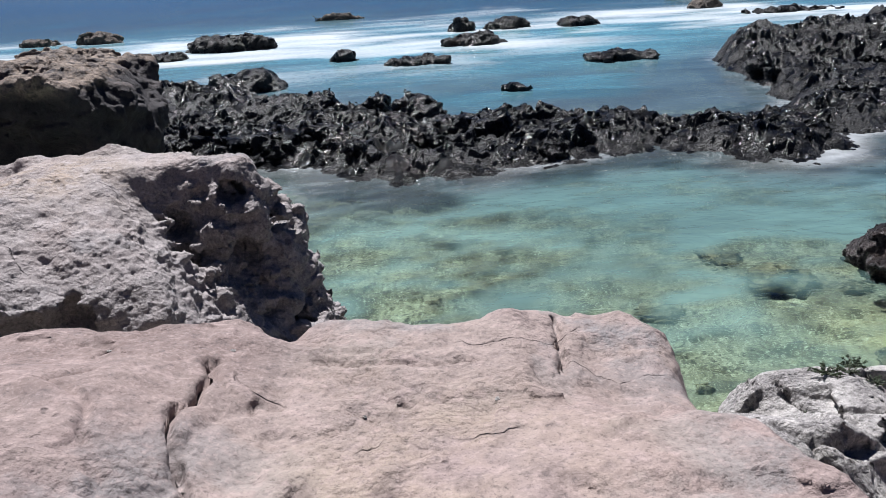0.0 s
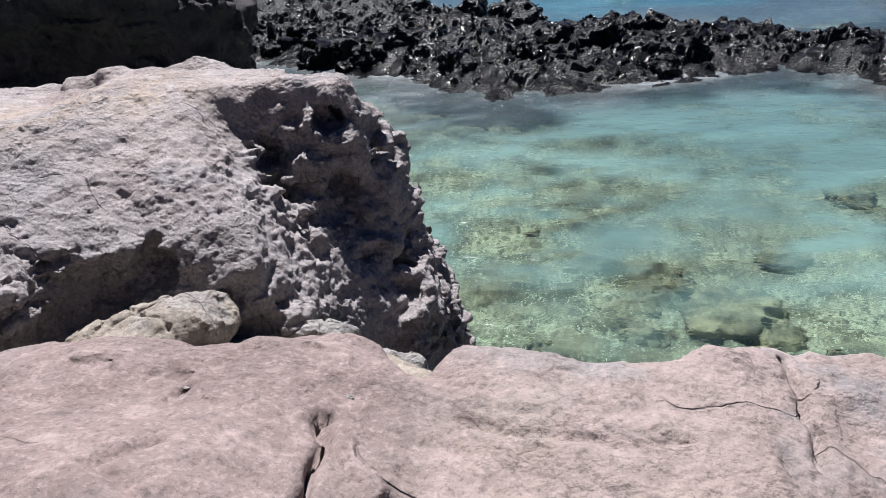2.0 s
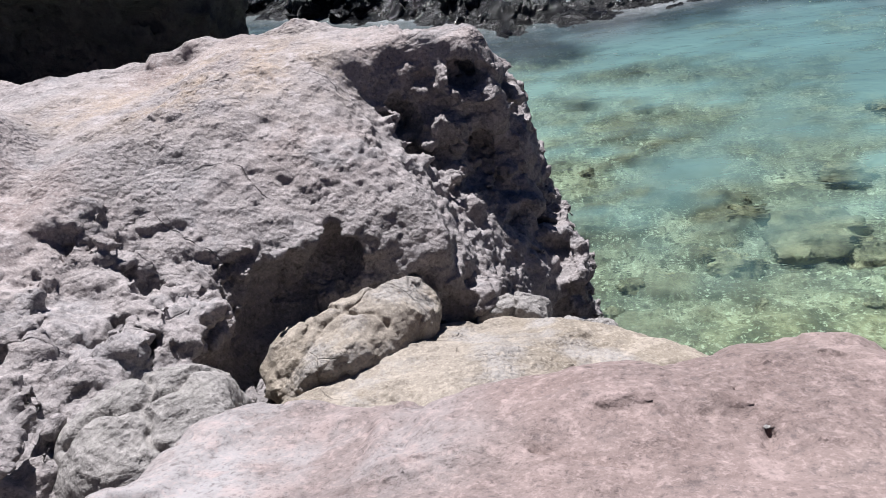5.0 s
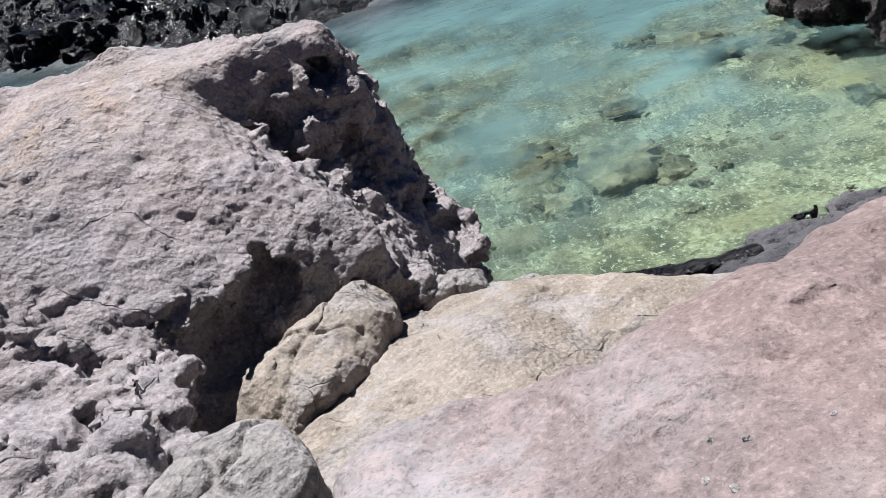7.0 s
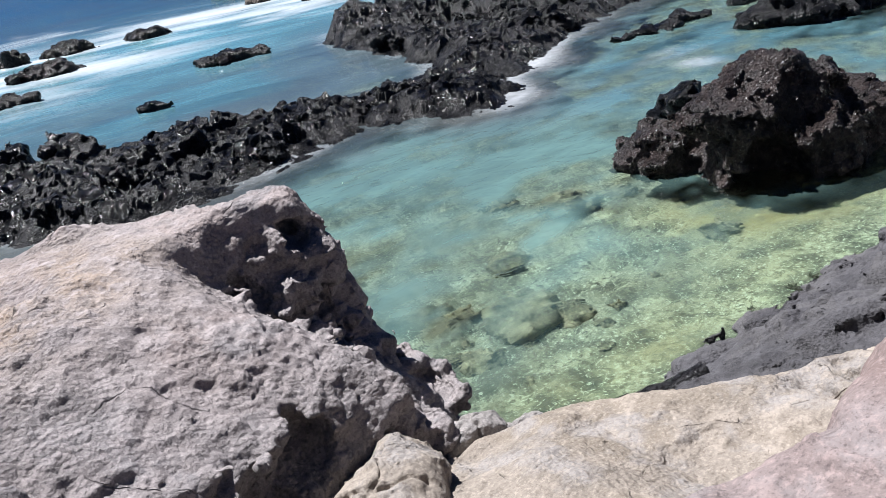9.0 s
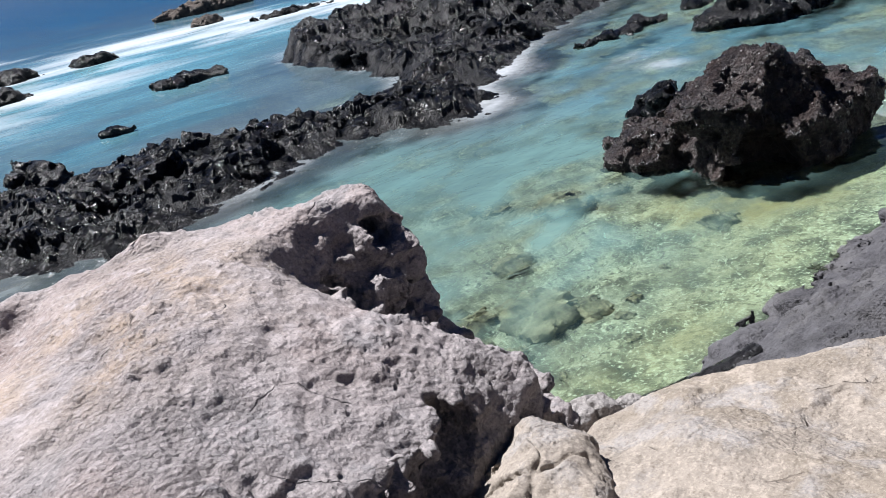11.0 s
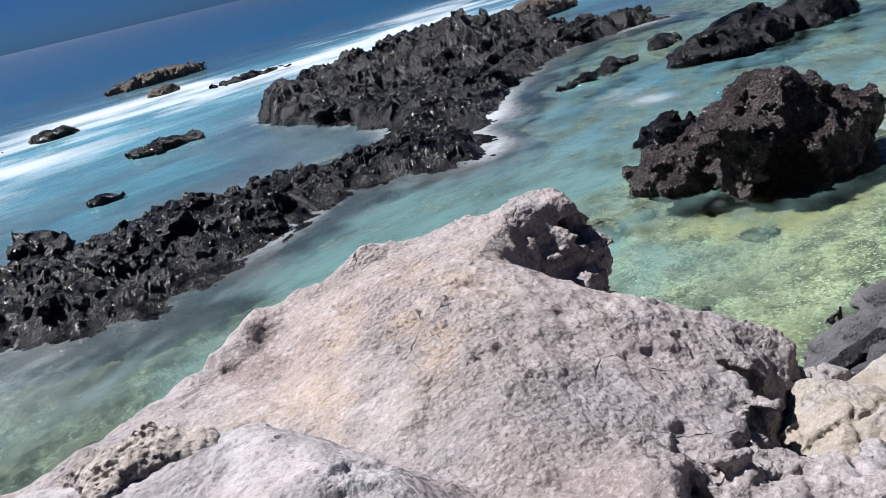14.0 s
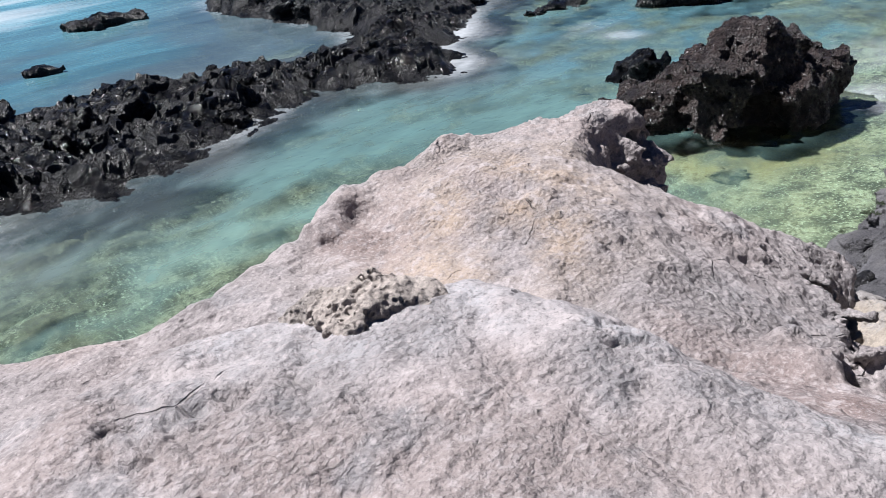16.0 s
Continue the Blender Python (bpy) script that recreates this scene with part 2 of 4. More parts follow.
def dry_rock(name, main, second, third, pit, bumps=1.0, pitting=0.5, mottle=1.0):
    """Weathered bare rock: blotches of several colours at three scales, worn relief, scattered pits and flecks."""
    s = Nodes(name)
    tone = lambda k: tuple(min(1, v * k) for v in main)
    big, mid, blot, fine = s.noise(0.7, 4, 0.55), s.noise(2.4, 5, 0.58), s.noise(7.5, 6, 0.62), s.noise(24, 4, 0.6)
    c = s.mix(s.span(big, 0.47, 0.54), main, second)
    c = s.mix(s.span(mid, 0.50, 0.60, 0, 0.9), c, third)
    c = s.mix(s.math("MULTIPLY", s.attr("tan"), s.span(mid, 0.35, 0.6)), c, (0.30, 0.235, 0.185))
    c = s.mix(s.math("MULTIPLY", s.attr("rust"), s.span(mid, 0.32, 0.58, 0.55, 1)), c, (0.162, 0.120, 0.110))
    c = s.mix(s.math("MULTIPLY", s.attr("ash"), s.span(mid, 0.62, 0.42, 0.35, 1)), c, (0.225, 0.207, 0.204))
    c = s.mix(s.math("MULTIPLY", s.attr("pale"), s.span(mid, 0.64, 0.42)), c, (0.31, 0.30, 0.305))
    c = s.mix(s.span(blot, 0.55, 0.62, 0, 0.62 * mottle), c, tone(1.42))
    c = s.mix(s.span(blot, 0.45, 0.36, 0, 0.5), c, tone(0.62))
    c = s.mix(s.span(s.noise(13, 5, 0.7), 0.60, 0.68, 0, 0.6 * mottle), c, tone(1.6))
    c = s.mix(s.span(fine, 0.42, 0.32, 0, 0.45), c, pit)
    pits = s.math("ADD", s.voronoi(14), s.math("MULTIPLY", blot, 0.3))
    pitted = s.math("MULTIPLY", s.span(pits, 0.27, 0.36, 1, 0), s.span(s.noise(2.2, 4), 0.62 - 0.2 * pitting, 0.68 - 0.2 * pitting))
    c = s.mix(s.math("MULTIPLY", pitted, 0.8), c, pit)
    grit = s.noise(42, 5, 0.72)
    c = s.mix(s.span(grit, 0.54, 0.62, 0, 0.6 * mottle), c, tone(1.55))
    c = s.mix(s.span(grit, 0.44, 0.34, 0, 0.62), c, pit)
    crumb = s.noise(95, 3, 0.7)
    c = s.mix(s.span(crumb, 0.56, 0.66, 0, 0.4 * mottle), c, tone(1.5))
    c = s.mix(s.span(crumb, 0.42, 0.33, 0, 0.5), c, pit)
    h = s.math("ADD", s.math("ADD", s.math("MULTIPLY", mid, 0.4), s.math("MULTIPLY", blot, 0.42)), s.math("MULTIPLY", fine, 0.12))
    crust = s.span(s.noise(1.5, 4, 0.65), 0.44, 0.6, 0.14, 1)
    h = s.math("ADD", h, s.math("MULTIPLY", crust, s.math("ADD", s.math("SUBTRACT", s.math("MULTIPLY", grit, 0.4), s.math("MULTIPLY", s.voronoi(30), 0.32)), s.math("MULTIPLY", fine, 0.4))))
    h = s.math("SUBTRACT", h, s.math("MULTIPLY", pitted, 0.25))
    bend = s.add("ShaderNodeTexNoise")
    s.put(bend.inputs["Vector"], s.coord), s.put(bend.inputs["Scale"], 3.0), s.put(bend.inputs["Detail"], 4)
    bent = s.add("ShaderNodeVectorMath", operation="MULTIPLY_ADD")
    s.put(bent.inputs[0], bend.outputs["Color"]), s.put(bent.inputs[1], (0.2, 0.2, 0.2)), s.put(bent.inputs[2], s.coord)
    seam = s.span(s.voronoi(1.5, "DISTANCE_TO_EDGE", bent.outputs[0]), 0.002, 0.010, 1, 0)
    seam = s.math("MULTIPLY", seam, s.span(s.noise(1.7, 3), 0.57, 0.63))
    c = s.mix(s.math("MULTIPLY", seam, 0.32), c, pit)
    h = s.math("SUBTRACT", h, s.math("MULTIPLY", seam, 0.3))
    return s.finish(c, s.span(fine, 0.3, 0.7, 0.75, 0.95), s.bump(h, 1.0, 0.1 * bumps), 0.25)


def lava(name, dark, light, rough, shine):
    """Black volcanic rock, knobbly, wet where rough is low."""
    s = Nodes(name)
    mid, fine = s.noise(2.2, 8, 0.68), s.noise(34, 8, 0.78)
    c = s.mix(s.span(mid, 0.42, 0.62), dark, light)
    c = s.mix(s.span(fine, 0.52, 0.72, 0, 0.7), c, tuple(v * 1.8 for v in light))
    c = s.mix(s.span(fine, 0.46, 0.34, 0, 0.7), c, tuple(v * 0.4 for v in dark))
    # sun glints painted as small pale flecks, gathered in patches
    glint = s.math("MULTIPLY", s.span(s.voronoi(7.5, "F1", s.stretch((1, 1.4, 1))), 0.10, 0.16, 1, 0), s.span(s.noise(0.9, 3), 0.46, 0.56))
    c = s.mix(s.math("MULTIPLY", glint, 0.8), c, tuple(min(0.4, v * 26) for v in light))
    knob = s.voronoi(18)
    h = s.math("ADD", s.math("MULTIPLY", mid, 0.6), s.math("SUBTRACT", s.math("MULTIPLY", fine, 0.8), s.math("MULTIPLY", knob, 0.6)))
    return s.finish(c, s.span(s.noise(1.2, 5), 0.4, 0.58, rough, min(1, rough + 0.28)), s.bump(h, 1.0, 0.3), shine)


PINK = dry_rock("pink_rock", (0.236, 0.183, 0.171), (0.242, 0.195, 0.176), (0.190, 0.180, 0.181), (0.072, 0.056, 0.055), 0.3, 0.15, 0.6)
GREY = dry_rock("pinkish_grey_rock", (0.242, 0.216, 0.211), (0.260, 0.220, 0.209), (0.218, 0.206, 0.208), (0.064, 0.056, 0.058), 0.52, 0.05)
CREAM = dry_rock("cream_rock", (0.232, 0.201, 0.168), (0.206, 0.175, 0.140), (0.258, 0.240, 0.226), (0.115, 0.090, 0.072), 0.4, 0.15)
CHALK = dry_rock("chalky_rock", (0.295, 0.279, 0.264), (0.230, 0.215, 0.212), (0.344, 0.328, 0.316), (0.041, 0.041, 0.035), 0.8, 0.8)
# the outcrop's rock, its colour darkened to carry the shade on its face
SHADED_UMBER = dry_rock("shaded_umber_rock", (0.042, 0.038, 0.040), (0.060, 0.050, 0.050), (0.034, 0.031, 0.034), (0.018, 0.015, 0.016), 1.0)
STONE = dry_rock("grey_stone", (0.224, 0.208, 0.197), (0.188, 0.178, 0.175), (0.248, 0.232, 0.215), (0.080, 0.074, 0.070), 0.7, 0.2)
HONEY = dry_rock("honeycombed_rock", (0.275, 0.240, 0.214), (0.240, 0.210, 0.190), (0.30, 0.268, 0.246), (0.030, 0.026, 0.025), 0.7, 1.0)
BASALT = dry_rock("basalt_rock", (0.070, 0.068, 0.072), (0.086, 0.083, 0.084), (0.056, 0.054, 0.059), (0.022, 0.021, 0.023), 0.8)
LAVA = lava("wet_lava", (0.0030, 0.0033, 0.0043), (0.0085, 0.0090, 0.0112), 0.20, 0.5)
BROWN = lava("brown_lava", (0.032, 0.026, 0.026), (0.105, 0.080, 0.073), 0.22, 0.5)
ISLE = lava("surf_rock", (0.010, 0.0095, 0.010), (0.040, 0.036, 0.035), 0.2, 0.3)
RUST = lava("rusty_lava", (0.085, 0.066, 0.056), (0.22, 0.175, 0.14), 0.6, 0.3)

# ---- sea bed and water ----
REEF = [(-16, 24.5), (-9, 23), (-5.4, 21.5), (-3.9, 20.9), (-2.9, 20.0), (-1.6, 18.9), (-0.1, 19.3), (2.3, 19.9), (4.2, 20.4),
        (5.9, 21.0), (7.3, 19.5), (8.7, 18.8), (9.9, 19.3), (11.0, 21.4), (13.6, 22.3), (15.5, 23.7), (19.5, 25.5), (22, 26.6),
        (26, 27), (31, 25.6), (31, 29.5), (30, 34), (33, 42), (30, 46), (24, 45), (20.5, 44), (17, 41), (13.5, 38.8), (12, 36.2),
        (11.6, 30), (11.3, 26), (9.4, 24), (6.8, 24.5), (4.7, 25.6), (1.9, 26.5), (-0.8, 26.9), (-2.4, 27.3), (-6.7, 32), (-11, 34), (-17, 32)]


def axis(fine_lo, fine_hi, step, far_lo, far_hi):
    out = [np.arange(fine_lo, fine_hi + step, step)]
    for end, sgn in ((fine_lo, -1), (fine_hi, 1)):
        d, reach, more = step, abs((far_lo if sgn < 0 else far_hi) - end), []
        at = 0.0
        while at < reach:
            d *= 1.25
            at = min(at + d, reach)
            more.append(end + sgn * at)
        out = [np.array(more[::-1])] + out if sgn < 0 else out + [np.array(more)]
    return np.concatenate(out)


def lump(p, x, y, r, h):
    return h * np.exp(-((p[:, 0] - x) ** 2 + (p[:, 1] - y) ** 2) / (r * r))


def bed(p):
    """Height of the sea bed under the water at z = 0."""
    x, y = p[:, 0], p[:, 1]
    flat = np.stack([x, y, np.zeros(len(p))], 1)
    reef = outline(x, y, REEF)
    d = 1.0 + 0.5 * np.clip((x - 1) / 8, 0, 1) - 0.25 * np.clip((10 - y) / 3, 0, 1)
    d = d - lump(p, 7.2, 9.6, 2.2, 0.55) + lump(p, 3.5, 16.0, 3.5, 0.9) + lump(p, 9.0, 16.5, 3.0, 0.5)
    d = d + 2.2 * np.clip((y - 27) / 18, 0, 1) + 14 * np.clip((y - 62 + 0.25 * x) / 60, 0, 1)
    d = np.minimum(d, 0.25 + 0.42 * np.maximum(reef, -0.5))
    d = np.minimum(d, np.maximum(0.05, 0.05 + 0.38 * (y - 7.2)))
    d = d + 0.12 * fbm(flat, 2.2, 3) * np.clip(d, 0, 1)
    return -d


FX, FY = axis(-14, 34, 0.22, -4000, 4000), axis(4.0, 60, 0.22, -60, 4600)


def build_bed():
    xs, ys = axis(-6, 12, 0.06, -4000, 4000), axis(6.0, 18, 0.06, -60, 4600)

    def height(p):
        z = bed(p)
        flat = np.stack([p[:, 0], p[:, 1], np.zeros(len(p))], 1)
        near = (np.abs(p[:, 0] - 3) < 12) & (p[:, 1] > 4) & (p[:, 1] < 22)
        q = flat[near]
        stones = np.zeros(len(p))
        f1, f2 = cells(q, 0.42)
        g1, g2 = cells(q, 0.95, 2)
        much = np.clip(fbm(q, 2.5, 2, seed=3) * 1.2 + 0.35 + lump(q, 0.8, 11.5, 3.0, 0.5) + 0.35 * np.clip((9.2 - q[:, 1]) / 1.5, 0, 1) - 0.08 * np.maximum(q[:, 0] - 2, 0), 0, 1)
        h1, h2 = cells(q, 0.17, 5)
        stones[near] = much * (0.3 * np.clip(0.6 - f1, 0, 1) + 0.6 * np.clip(0.55 - g1, 0, 1)) + (0.4 + much) * 0.16 * np.clip(0.5 - h1, 0, 1) + 0.03 * fbm(q, 0.3, 3)
        return z + stones * np.clip(-z / 0.7, 0.1, 1)
    v, q = sheet(xs, ys, height)
    rise = np.clip((v[:, 2] - bed(v)) / 0.2, 0, 0.8)
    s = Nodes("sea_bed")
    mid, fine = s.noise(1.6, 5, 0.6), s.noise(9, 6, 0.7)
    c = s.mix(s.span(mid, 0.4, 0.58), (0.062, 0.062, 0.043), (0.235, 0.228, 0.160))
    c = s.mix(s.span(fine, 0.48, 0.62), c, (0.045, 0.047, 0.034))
    # pale specks paint the caustic dapple onto the sand, dark ones are pebbles
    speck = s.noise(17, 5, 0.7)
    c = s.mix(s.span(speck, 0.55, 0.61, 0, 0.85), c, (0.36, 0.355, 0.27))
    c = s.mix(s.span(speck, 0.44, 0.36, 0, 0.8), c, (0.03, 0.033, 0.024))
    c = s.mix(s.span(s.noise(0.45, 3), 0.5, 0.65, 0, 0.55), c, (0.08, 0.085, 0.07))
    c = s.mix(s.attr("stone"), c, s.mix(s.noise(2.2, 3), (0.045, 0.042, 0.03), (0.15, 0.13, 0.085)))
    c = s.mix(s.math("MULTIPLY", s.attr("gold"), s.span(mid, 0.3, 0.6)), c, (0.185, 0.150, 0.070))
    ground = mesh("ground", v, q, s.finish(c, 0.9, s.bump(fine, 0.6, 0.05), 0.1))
    ground.data.attributes.new("stone", "FLOAT", "POINT").data.foreach_set("value", rise.astype(np.float32))
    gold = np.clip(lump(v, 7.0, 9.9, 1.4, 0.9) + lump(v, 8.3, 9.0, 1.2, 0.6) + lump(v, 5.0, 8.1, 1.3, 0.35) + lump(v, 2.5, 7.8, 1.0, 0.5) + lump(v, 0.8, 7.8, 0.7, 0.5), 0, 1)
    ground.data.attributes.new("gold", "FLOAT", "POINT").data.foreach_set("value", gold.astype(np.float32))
    tagged(ground, "pale green sand and stones under clear shallow water", "sea bed", kind="structure")


def build_water():
    v, q = sheet(FX, FY, lambda p: np.zeros(len(p)))
    flat = v.copy()
    depth = -bed(v)
    reef = outline(v[:, 0], v[:, 1], REEF)
    x, y = v[:, 0], v[:, 1]
    cloud = fbm(flat * (1, 1.6, 1), 4.0, 4, seed=5)
    out = np.clip((y - 0.12 * np.abs(x) - 22.5) / 3.0, 0, 1)
    mid = lump(v, 3.8, 16.8, 2.8, 1) + 0.7 * lump(v, 8.0, 17.0, 3.5, 1) + 0.6 * lump(v, 15, 17, 5, 1)
    scat = 1 - np.exp(-np.maximum(depth, 0) / np.maximum(0.6, 4.2 + 2.2 * np.clip((12.5 - y) / 3, 0, 1) + 1.3 * cloud - 2.4 * out)) + 0.45 * np.clip(mid, 0, 1) * (1 + 0.6 * cloud)
    scat = scat + 0.62 * np.clip(fbm(flat * (1, 1.8, 1), 1.7, 4, 0.6, seed=21), -0.25, 1) * np.clip((y - 8) / 3, 0, 1)
    scat = scat + 0.28 * fbm(flat * (1, 2.0, 1), 0.9, 3, seed=23) * np.clip((y - 8) / 2, 0, 1) * np.clip((26 - y) / 3, 0, 1)
    scat = np.clip(scat, 0, 0.96)
    out = np.maximum(out, np.clip(mid, 0, 1) * 0.15)
    out = np.maximum(out, np.clip(0.8 * lump(v, 17, 16, 6, 1) + 0.5 * lump(v, 12, 17, 3, 1), 0, 0.8))
    deep = np.clip((y - 66 + 0.3 * x) / 60 + 0.25 * cloud, 0, 1)
    # breakers beyond the reef, wash along its edges
    swell = y - 0.05 * np.abs(x - 6) + 5.0 * fbm(flat, 22, 3, seed=8)
    foam = np.exp(-((swell - 54) / 12) ** 2) * 1.3 + 0.4 * np.exp(-((swell - 45 + 0.25 * (x + 8)) / 7) ** 2) * np.clip((6 - x) / 14, 0, 1)
    foam = foam * np.clip(0.6 + 1.5 * fbm(flat * (1, 2.2, 1), 11, 4, seed=17), 0.1, 1.25)
    halo = np.clip(np.exp(-((swell - 54) / 15) ** 2) * (0.95 + 0.5 * fbm(flat * (1, 2.0, 1), 9, 3, seed=18)), 0, 1)
    beyond = np.clip((y - 0.12 * np.abs(x) - 22.5) / 3.0, 0, 1)
    slate = beyond * (1 - halo) * np.clip(0.7 + 1.3 * fbm(flat * (1, 2, 1), 5, 4, seed=19) + 0.5 * np.exp(-(np.maximum(reef, 0) / 3.0) ** 2), 0, 1)
    slate = np.maximum(slate, 0.85 * np.exp(-(np.maximum(reef, 0) / 1.7) ** 2) * (1 - beyond))
    slate = np.maximum(slate, 0.4 * (lump(v, 7.5, 18.0, 2.2, 1) + lump(v, 12, 17.5, 3, 0.8)) * (1 - beyond))
    murk = np.clip(np.exp(-(np.maximum(reef, 0) / 1.5) ** 2) * (0.75 + 0.9 * fbm(flat, 1.6, 3, seed=27)), 0, 1) * (1 - 0.6 * beyond)
    murk = np.maximum(murk, 0.8 * (lump(v, -4.2, 17.2, 1.8, 1) + lump(v, -1.2, 17.6, 1.4, 0.8)))
    scat = np.clip(np.maximum(np.maximum(scat, 0.6 * murk), np.maximum(0.55 * slate, 0.88 * beyond)), 0, 0.96)
    edge = np.exp(-(np.maximum(reef, 0) / 0.55) ** 2)
    patch = lump(v, 3.0, 19.6, 1.6, 1) + lump(v, 11.8, 21.2, 2.2, 0.9) + lump(v, 15.5, 22.6, 2.0, 0.7) + lump(v, 10.6, 19.8, 1.6, 1)
    for fx, fy, r, k in ((6, 50, 6, 0.7), (12, 61, 7, 0.8), (24, 57, 7, 0.8), (-10, 56, 8, 0.8), (-17, 55, 6, 0.7), (6, 77, 8, 0.4), (1, 44, 5, 0.5), (31, 55, 6, 0.7)):
        foam = foam + lump(v, fx, fy, r, k) * np.clip(0.6 + 1.5 * fbm(flat * (1, 2.0, 1), 5, 3, seed=29), 0, 1.2)
    foam = foam + edge * np.clip(0.35 + patch, 0, 1) * 0.9 + lump(v, 13.3, 21.2, 1.3, 0.7) + lump(v * (1, 2.2, 1), 15.4, 41.2, 1.6, 0.8) + lump(v, 14.6, 16.8, 0.7, 0.45) + lump(v, 15.2, 9.8, 1.8, 0.75) + lump(v, 11.4, 8.6, 1.1, 1.0) + lump(v, 10.3, 7.9, 0.7, 0.7) + lump(v, -4.2, 18.6, 1.6, 0.4)
    water = mesh("water", v, q, None)
    for name, a in (("murk", murk), ("slate", slate), ("halo", halo), ("scatter", scat), ("deep", deep), ("foam", foam), ("turbid", out)):
        water.data.attributes.new(name, "FLOAT", "POINT").data.foreach_set("value", np.clip(a, 0, 1.5).astype(np.float32))
    s = Nodes("sea_water")
    wave = s.add("ShaderNodeMapping")
    s.put(wave.inputs["Vector"], s.coord)
    wave.inputs["Scale"].default_value, wave.inputs["Rotation"].default_value = (0.75, 1.35, 1), (0, 0, radians(-6))
    ripple = s.math("ADD", s.noise(2.4, 3, 0.5, wave.outputs[0], 0.7), s.math("MULTIPLY", s.noise(0.6, 2, 0.5, wave.outputs[0], 0.5), 1.3))
    normal, calm = s.bump(ripple, s.span(s.attr("turbid"), 0, 1, 0.38, 0.2), 0.12), s.bump(ripple, 0.7, 0.045)
    tint = s.mix(s.attr("turbid"), (0.108, 0.192, 0.176), (0.054, 0.14, 0.178))
    tint = s.mix(s.attr("slate"), tint, (0.066, 0.102, 0.122))
    tint = s.mix(s.math("MULTIPLY", s.attr("murk"), 0.85), tint, (0.115, 0.128, 0.125))
    tint = s.mix(s.attr("halo"), tint, (0.13, 0.33, 0.40))
    tint = s.mix(s.attr("deep"), tint, (0.003, 0.082, 0.175))
    drift = s.noise(0.3, 5, 0.6, s.stretch((0.5, 1.3, 1)), 0.8)
    tint = s.mix(s.span(drift, 0.46, 0.62, 0, 0.55), tint, s.mix(1.0, tint, (0.62, 0.58, 0.60), "MULTIPLY"))
    tint = s.mix(s.span(drift, 0.46, 0.34, 0, 0.45), tint, s.mix(1.0, tint, (1.5, 1.4, 1.35), "MULTIPLY"))
    body, clear = s.add("ShaderNodeBsdfDiffuse"), s.add("ShaderNodeBsdfRefraction")
    s.put(body.inputs["Color"], tint), s.put(clear.inputs["Color"], (0.62, 0.79, 0.76))
    s.put(clear.inputs["IOR"], 1.33), s.put(clear.inputs["Roughness"], 0.0), s.put(clear.inputs["Normal"], calm)
    gloss, fres = s.add("ShaderNodeBsdfGlossy"), s.add("ShaderNodeFresnel")
    s.put(gloss.inputs["Roughness"], 0.12), s.put(gloss.inputs["Normal"], normal), s.put(fres.inputs["IOR"], s.span(s.attr("deep"), 0, 1, 1.33, 1.15)), s.put(fres.inputs["Normal"], normal)
    white = s.add("ShaderNodeBsdfDiffuse")
    s.put(white.inputs["Color"], (0.47, 0.495, 0.515))
    streak = s.add("ShaderNodeMapping")
    s.put(streak.inputs["Vector"], s.coord)
    streak.inputs["Scale"].default_value, streak.inputs["Rotation"].default_value = (0.4, 0.9, 1), (0, 0, radians(-8))
    lace = s.math("ADD", s.noise(0.22, 5, 0.5, streak.outputs[0], 1.0), s.math("MULTIPLY", s.noise(3.5, 5, 0.65, None, 0.6), 0.35))
    fac = s.math("MULTIPLY", s.span(s.attr("foam"), 0.03, 0.3, 0, 0.8), s.math("POWER", s.span(s.math("ADD", s.math("MULTIPLY", s.attr("foam"), 0.85), s.math("MULTIPLY", lace, 2.6)), 1.85, 3.3), 1.3))
    sh = s.mixed(s.attr("scatter"), clear.outputs[0], body.outputs[0])
    sh = s.mixed(fres.outputs[0], sh, gloss.outputs[0])
    sh = s.mixed(fac, sh, white.outputs[0])
    s.put(s.out.inputs[0], sh)
    water.data.materials.clear()
    water.data.materials.append(s.mat)
    water.visible_shadow = False
    tagged(water, "clear green pool and turquoise sea with white breakers", "sea water", kind="structure")


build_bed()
build_water()

# ---- the shore's rock ----
FINE = 0.035


# cracks and scratches in the ledge, carved strokes on the headland
CRACKS = [[(-0.94, 2.53), (-0.92, 2.31), (-0.93, 2.17), (-0.88, 1.96), (-0.80, 1.74)], [(0.4, 3.1), (0.39, 2.88), (0.35, 2.55)]]
SCRATCHES = [[(-1.35, 2.17), (-1.19, 2.06), (-1.08, 1.88)], [(-1.27, 2.3), (-1.35, 2.17)], [(-0.38, 2.27), (-0.28, 2.11)], [(-0.49, 2.13), (-0.38, 2.14)], [(-0.72, 2.25), (-0.71, 2.31)], [(-1.37, 2.57), (-1.36, 2.62)], [(-0.6, 2.65), (-0.3, 2.55), (0.0, 2.6)],
             [(-1.9, 2.6), (-1.7, 2.5)], [(-2.4, 2.5), (-2.3, 2.62), (-2.1, 2.6)], [(0.55, 2.2), (0.7, 2.32)]]
